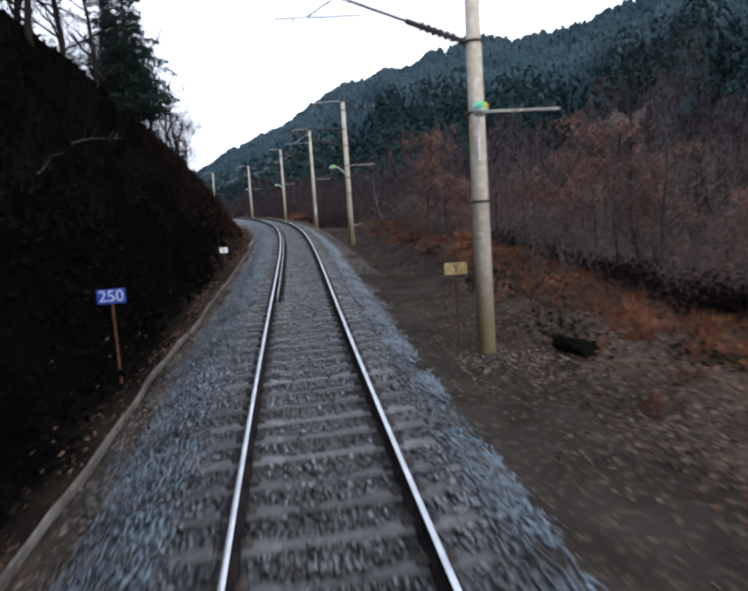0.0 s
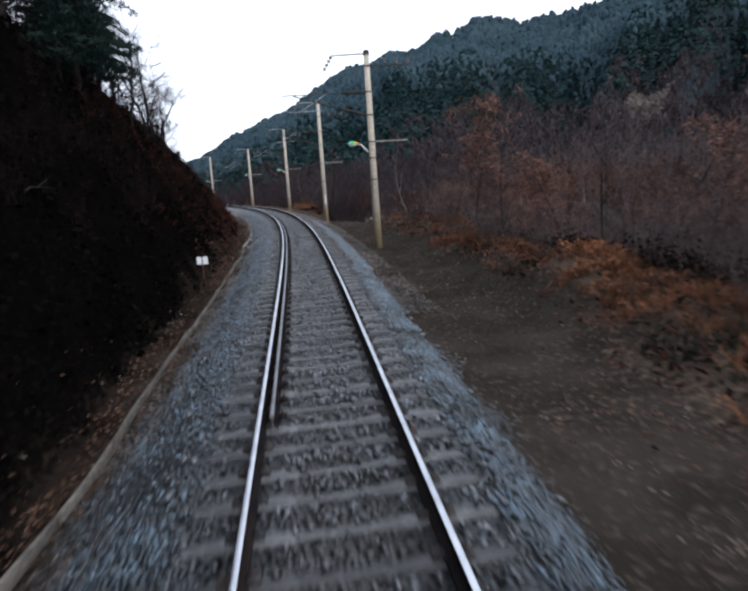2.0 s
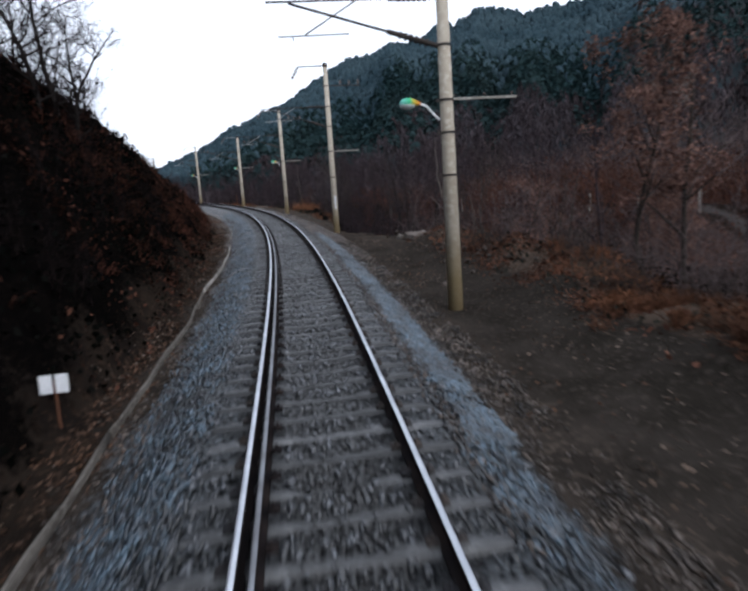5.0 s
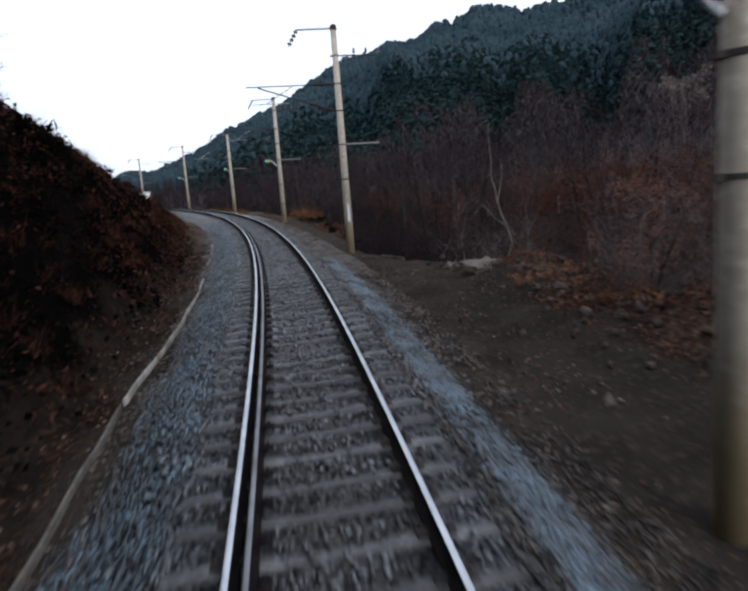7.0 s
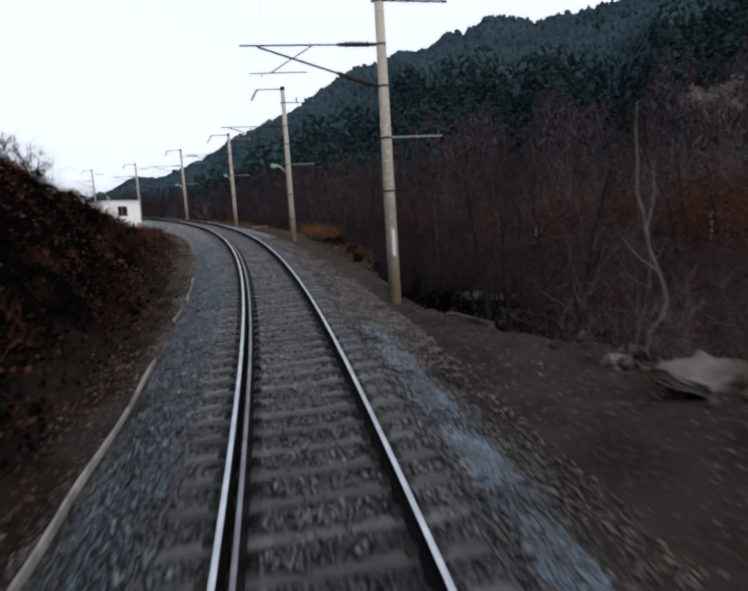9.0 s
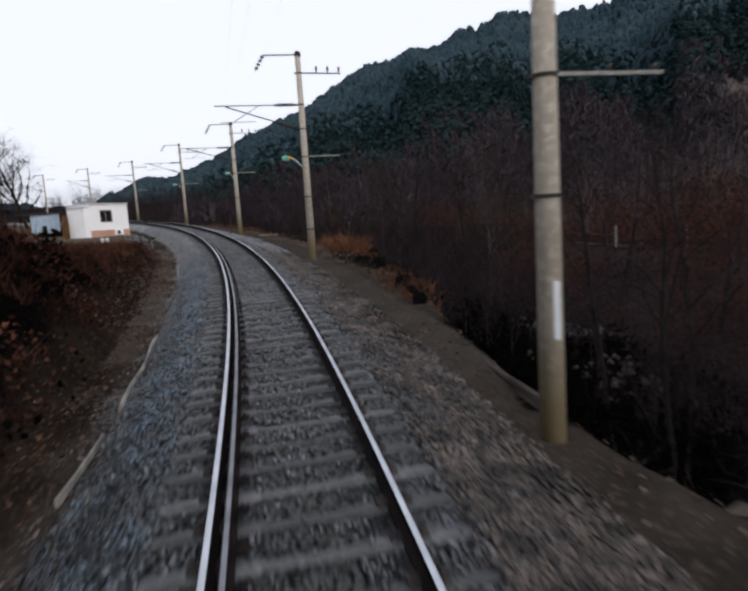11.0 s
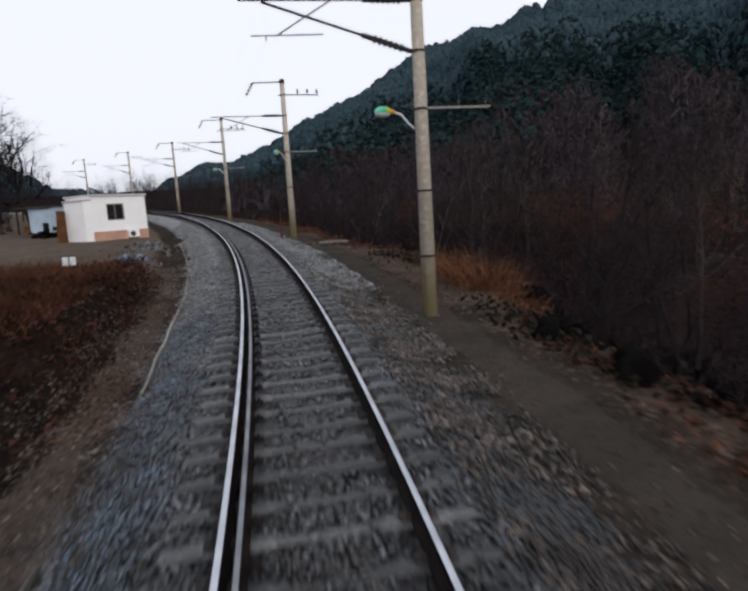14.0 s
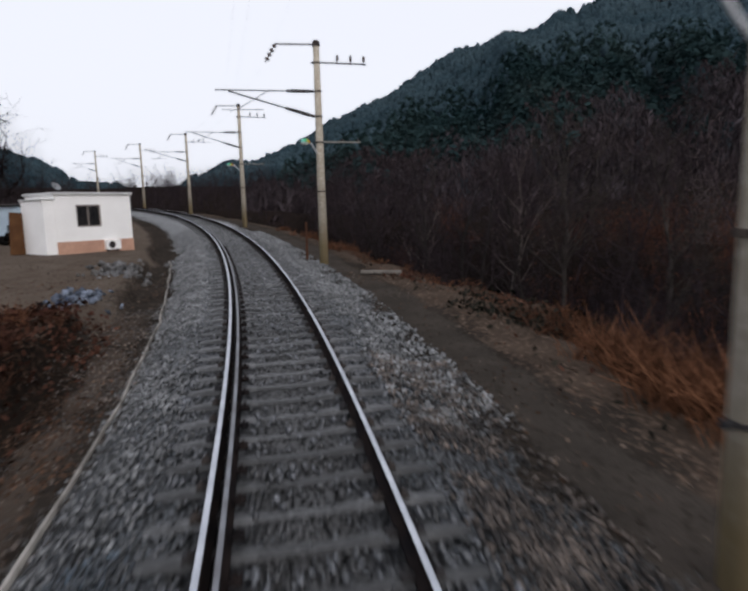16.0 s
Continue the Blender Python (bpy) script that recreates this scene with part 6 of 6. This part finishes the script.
s, d = spread_over(rl, 40000, (46, 134), (4.0, 9.5), lambda s, d: (d > verge_of(s) + 0.1) * (d < np.maximum(brink_of(s), verge_of(s)) + 1.5) * np.clip(waves(s + 61, d, 1.6) * 1.8, 0.03, 1) * np.where((s > 70) & (s < 90), 0.35, 1.0))
v, f = flakes(on_land(s, d, -0.08) + rl.normal(0, 0.08, (len(s), 3)), rl, 0.07, 1, 0.05, 0.6)
stuff("bramble", v, f, M_BRAMBLE, "low dark bramble over the leaf litter of the verge", "bramble")
rows, tips = shrub(210, 0.9, 12, 7, 0.8)
s, d = spread_over(rl, 260, (48, 93), (4.6, 9.5), lambda s, d: (d > verge_of(s) + 0.3) * (d < brink_of(s) + 1.5) * (waves(s + 11, d, 2.2) > -0.1))
v, f = scatter(spikes(rows, 1.5), on_land(s, d), rl.uniform(0, 6.3, len(s)), rl.uniform(0.5, 1.1, len(s)))
stuff("low_brush", v, f, M_BARK, "low leafless brush along the verge", "brush")
s, d = spread_over(rl, 42000, (102, 132), (3.9, 7.4), lambda s, d: np.clip(0.25 + 1.5 * waves(s + 29, d, 1.8), 0.02, 1) * np.exp(-((d - brink_of(s) + 0.35) / 0.55) ** 2))
v, f = flakes(on_land(s, d, -0.03), rl, 0.036, 1, 0.03, 0.5)
stuff("leaf_drifts", v, f, M_RUSSET_LEAF, "heaps of bleached orange leaves on the verge", "fallen leaves")


s, d = spread_over(rl, 80000, (58, 88), (5.0, 8.2), lambda s, d: np.exp(-((d - 6.4) / 0.9) ** 2) * np.clip(0.35 + 1.3 * waves(s + 44, d, 1.5), 0.02, 1))
v, f = flakes(on_land(s, d, -0.05) + rl.normal(0, 0.06, (len(s), 3)), rl, 0.036, 1, 0.03, 0.5)
stuff("leaf_drifts", v, f, M_RUSSET_LEAF, "drifts of orange leaves over the rubbly verge bank", "fallen leaves")
rubble(80.5, 6.5, 130, 2.6, 0.085, 21, "dark broken stones along the verge bank", M_VERGE_STONE)
rubble(84.5, 6.9, 110, 2.0, 0.10, 22, "dark broken stones along the verge bank", M_VERGE_STONE)


def fallen_branch(s, d, turn, tilt, length, seed):
    """A bare forked branch lying against the cutting's side."""
    x, y, z = place(s, d, float(land(s, d)) + 0.12)
    t = thing("fallen_branch", pose(x, y, z, 0, tilt, turn), "grey fallen branch lying on the cutting's side", "branch", "branches on the cutting")
    r = np.random.default_rng(seed)
    rows = []
    n, rad = stems(r, (0, 0, 0), (1, 0, 0.1), length, 7, 0.12, 0.028)
    rows += [(*n[k], *n[k + 1], rad[k], rad[k + 1]) for k in range(7)]
    v, f = sticks(np.array(rows), 6)
    new("stem", mesh_from("stem", v, f, M_GREY_BARK, True)).parent = t
    rows = []
    for k in range(9):
        q = r.integers(2, 8)
        m, mr = stems(r, n[q], (1, r.normal(0, 0.7), r.normal(0.2, 0.4)), length * 0.3, 3, 0.15, 0.011)
        rows += [(*m[c], *m[c + 1], mr[c], mr[c + 1]) for c in range(3)]
    v, f = sticks(np.array(rows), 4)
    new("twigs", mesh_from("twigs", v, f, M_GREY_BARK, True)).parent = t


for s, d, turn, tilt, length, seed in ((54.2, -5.6, 70, -8, 1.6, 1), (56.0, -5.5, 85, 4, 1.5, 2), (57.5, -5.9, 60, -14, 1.4, 3), (61.0, -5.2, 95, 6, 1.8, 4), (64.5, -5.6, 100, 14, 1.6, 5)):
    fallen_branch(s, d, turn, tilt, length, seed)


def charred_log(s, d, turn, length, r0, seed):
    t = thing("charred_log", at(s, d, float(land(s, d)) + r0 * 0.55, turn), "blackened rotten log lying on the verge", "log", "blackened logs on the verge")
    r = np.random.default_rng(seed)
    bm = bmesh.new()
    bmesh.ops.create_cone(bm, cap_ends=True, segments=12, radius1=r0, radius2=r0 * 0.75, depth=length, matrix=Matrix.Rotation(radians(90), 4, "Y"))
    bmesh.ops.subdivide_edges(bm, edges=[e for e in bm.edges if abs((e.verts[0].co - e.verts[1].co).x) > length * 0.5], cuts=6)
    for v in bm.verts:
        v.co += Vector(r.normal(0, r0 * 0.12, 3))
    part("bole", bm, M_CHAR, t)
    bm = bmesh.new()
    rod(bm, (length * 0.1, 0, 0), (length * 0.18, r0 * 1.2, r0 * 1.3), r0 * 0.25, r0 * 0.12, 7)
    part("stub", bm, M_CHAR, t)


# this first log is put in place of a dark hole in the verge
charred_log(49.9, 4.7, 100, 0.95, 0.17, 1)
charred_log(112.9, 5.0, 60, 1.25, 0.24, 2)
charred_log(113.6, 5.75, 80, 1.3, 0.26, 3)
charred_log(103.9, 4.15, 75, 0.95, 0.18, 4)
charred_log(106.4, 4.55, 60, 1.0, 0.20, 5)
charred_log(105.0, 4.3, 80, 0.7, 0.15, 6)
charred_log(110.0, 4.85, 65, 1.15, 0.26, 7)
charred_log(116.6, 6.6, 85, 1.2, 0.24, 8)


def heap(name, s, d, n, spread_, size, seed, mat_, label, category):
    r = np.random.default_rng(seed)
    so, do = s + r.normal(0, spread_, n), d + r.normal(0, spread_, n)
    v, f = stones(r, place(so, do, land(so, do) + np.abs(r.normal(0, 0.3, n))), size)
    tagged(new(name, mesh_from(name, v, f, mat_)), label, category, kind="stuff")


heap("scrap_heap", 147.0, -10.0, 60, 0.7, 0.22, 11, M_CHAR, "dark heap of scrap and firewood by the hut", "scrap")


def outcrop():
    r = np.random.default_rng(44)
    n = 420
    az, rr = 47 + r.uniform(-2.2, 2.2, n), 215 + r.uniform(-28, 28, n)
    p = np.stack([HUB[0] + rr * np.sin(np.radians(az)), HUB[1] + rr * np.cos(np.radians(az)), mountain(az, rr) + 2.5 * waves(az * 20, rr, 35) * smooth(rr, 200, 300) + 0.3], -1)
    v, f = stones(r, p, 1.3)
    tagged(new("rock_outcrop", mesh_from("rock_outcrop", v, f, M_CLIFF)), "pale bare rock and earth on the hillside", "rock", kind="stuff")


M_CLIFF = material("pale_earth_cliff", (0.095, 0.080, 0.073), (0.055, 0.044, 0.039), grain=0.6, patch=0.08, bump=0.4, depth=0.3, per_island=0.3)
outcrop()


# ---- bracken, bleached leaves and loose stones ----
rk = np.random.default_rng(103)


def frond(seed, n, h):
    """Arching bracken fronds, each a bent rib with leaflets on both sides."""
    r = np.random.default_rng(seed)
    v, f = [], []
    for i in range(n):
        az = r.random() * 2 * np.pi
        out, length = np.array([np.cos(az), np.sin(az), 0]), h * (0.6 + 0.6 * r.random())
        side = np.array([-np.sin(az), np.cos(az), 0])
        for k in range(8):
            t = k / 8
            p = out * length * (0.15 + 0.75 * t) + np.array([0, 0, length * (0.75 * np.sin(0.3 + 2.1 * t))])
            w = length * 0.21 * (1 - 0.8 * t)
            for e in (-1, 1):
                q = p + side * e * w + np.array([0, 0, -0.25 * w]) + r.normal(0, 0.02, 3)
                b0 = len(v)
                v += [p, p + out * 0.032, q + out * 0.022, q]
                f.append((b0, b0 + 1, b0 + 2, b0 + 3))
    return np.array(v), np.array(f)


pieces, red = [], []
for k in range(3):
    s, d = spread_over(rk, 1500, (54, 90), (4.8, 9.5), lambda s, d: np.exp(-((d - verge_of(s) - 1.7) / 1.0) ** 2) * (waves(s + 40, d, 3.5) > -0.25))
    pieces.append(scatter(frond(800 + k, 6, 0.42), on_land(s, d, 0.03), rk.uniform(0, 6.3, len(s)), rk.uniform(0.35, 1.0, len(s))))
    s, d = spread_over(rk, 300, (106, 140), (4.4, 8), lambda s, d: np.exp(-((d - brink_of(s) + 0.5) / 0.8) ** 2) * (waves(s + 40, d, 3.5) > -0.1))
    pieces.append(scatter(frond(810 + k, 6, 0.42), on_land(s, d, 0.03), rk.uniform(0, 6.3, len(s)), rk.uniform(0.3, 0.8, len(s))))
    s, d = spread_over(rk, 1000, (76, 125), (-10, -4.2), lambda s, d: 0.9 * (waves(s + 80, d, 4.0) > 0.0) * (bank_top(s) < 7.9))
    red.append(scatter(frond(820 + k, 6, 0.42), on_land(s, d, 0.05), rk.uniform(0, 6.3, len(s)), rk.uniform(0.2, 0.6, len(s))))
    s, d = spread_over(rk, 260, (47, 70), (5.2, 8.6), lambda s, d: (d > verge_of(s) + 0.6) * (waves(s + 15, d, 2.4) > -0.1))
    pieces.append(scatter(frond(840 + k, 6, 0.42), on_land(s, d, 0.03), rk.uniform(0, 6.3, len(s)), rk.uniform(0.3, 0.9, len(s))))
    s, d = spread_over(rk, 620, (66, 93), (-7.6, -4.4), lambda s, d: np.exp(-((s - 79) / 8) ** 2) * (waves(s + 33, d, 2.6) > -0.25))
    red.append(scatter(frond(850 + k, 6, 0.42), on_land(s, d, 0.04), rk.uniform(0, 6.3, len(s)), rk.uniform(0.3, 0.8, len(s))))
stuff("bracken", *merge(pieces), M_BRACKEN, "withered russet bracken along the verge", "bracken")
stuff("red_bracken", *merge(red), M_BANK_LEAF, "dark red withered bracken on the cutting", "bracken")
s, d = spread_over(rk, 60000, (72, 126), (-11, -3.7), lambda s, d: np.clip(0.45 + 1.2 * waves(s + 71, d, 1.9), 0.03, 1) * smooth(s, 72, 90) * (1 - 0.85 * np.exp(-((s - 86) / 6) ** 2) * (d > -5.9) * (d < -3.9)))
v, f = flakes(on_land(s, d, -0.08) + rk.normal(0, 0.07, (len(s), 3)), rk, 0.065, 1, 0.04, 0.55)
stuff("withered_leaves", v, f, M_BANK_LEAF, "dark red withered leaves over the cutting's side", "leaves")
# Near-black mounds fill in the shade at the foot of wood and bank.
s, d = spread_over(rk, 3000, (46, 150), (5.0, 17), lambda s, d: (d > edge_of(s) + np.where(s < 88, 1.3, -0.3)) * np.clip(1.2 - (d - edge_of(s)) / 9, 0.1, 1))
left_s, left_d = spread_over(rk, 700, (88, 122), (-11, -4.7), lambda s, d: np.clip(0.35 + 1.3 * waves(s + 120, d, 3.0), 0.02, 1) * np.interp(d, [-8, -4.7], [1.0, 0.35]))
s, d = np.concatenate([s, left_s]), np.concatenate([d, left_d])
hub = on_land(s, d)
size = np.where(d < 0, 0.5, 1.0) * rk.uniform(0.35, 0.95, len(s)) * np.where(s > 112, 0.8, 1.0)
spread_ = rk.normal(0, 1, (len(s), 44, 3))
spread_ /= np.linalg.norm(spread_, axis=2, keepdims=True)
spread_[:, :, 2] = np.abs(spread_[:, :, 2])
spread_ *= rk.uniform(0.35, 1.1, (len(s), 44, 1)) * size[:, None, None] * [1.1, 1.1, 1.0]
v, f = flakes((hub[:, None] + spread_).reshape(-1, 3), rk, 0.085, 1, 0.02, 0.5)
stuff("shade_mounds", v, f, M_SHADE_LEAF, "near-black leaf mounds filling in the shade under wood and bank", "bramble")
# Dark leaves added to paint the shaded foot of the wood.
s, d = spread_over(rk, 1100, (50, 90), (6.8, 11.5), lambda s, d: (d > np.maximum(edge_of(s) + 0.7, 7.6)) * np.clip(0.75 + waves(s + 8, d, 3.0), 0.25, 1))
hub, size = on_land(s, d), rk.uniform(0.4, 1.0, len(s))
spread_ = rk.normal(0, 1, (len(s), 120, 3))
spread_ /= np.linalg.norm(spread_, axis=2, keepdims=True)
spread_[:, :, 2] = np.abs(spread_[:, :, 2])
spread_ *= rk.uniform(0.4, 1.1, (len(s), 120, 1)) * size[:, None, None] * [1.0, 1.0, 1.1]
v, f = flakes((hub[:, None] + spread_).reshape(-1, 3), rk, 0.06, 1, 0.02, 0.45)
stuff("shade_undergrowth", v, halves(f), M_SHADE_SCRUB, "dense undergrowth standing in for shade at the foot of the wood", "undergrowth")

pts = []
for lo, hi, s1, s2, n in ((2.6, 8.0, 42, 56, 15000), (2.6, 8.5, 44, 92, 11000), (2.6, 5.0, 92, 132, 1800), (-3.7, -2.5, 44, 95, 3200), (-5.0, -2.5, 95, 135, 3200), (-8.0, -2.7, 104, 127, 5000)):
    s, d = spread_over(rk, n, (s1, s2), (lo, hi), lambda s, d: np.clip(0.35 + 0.9 * waves(s + 3, d, 1.7), 0.04, 1))
    pts.append(on_land(s, d, -0.015))
v, f = flakes(np.concatenate(pts), rk, 0.032, 1, 0.02, 0.65, True)
stuff("bleached_leaves", v, f, M_PALE_LEAF, "bleached fallen leaves and chips beside the track", "fallen leaves")

STONES = []
for k in range(6):
    v, f = stones(np.random.default_rng(900 + k), np.zeros((1, 3)), 0.05)
    STONES.append(mesh_from("stone", v, f, M_STONE if k % 2 else M_BLUE_STONE))
for i in range(300):
    s = 44 + 60 * rk.random()
    d = rk.choice([-1, 1]) * rk.uniform(1.45, 2.1)
    ob = new("stone", STONES[i % 6])
    x, y, z = place(s, d, float(land(s, d)) + 0.02)
    ob.matrix_world = pose(x, y, z, 0, 0, rk.random() * 360)
    ob.parent = track

rubble(113.5, 14.8, 70, 1.6, 0.22, 14, "pale stones across the stream bed")
rubble(106.0, 12.0, 40, 2.0, 0.18, 15, "grey stones in the stream bed", M_VERGE_STONE)
rubble(90.5, 8.6, 60, 2.2, 0.17, 12, "grey boulders in the stream below the verge", M_VERGE_STONE)
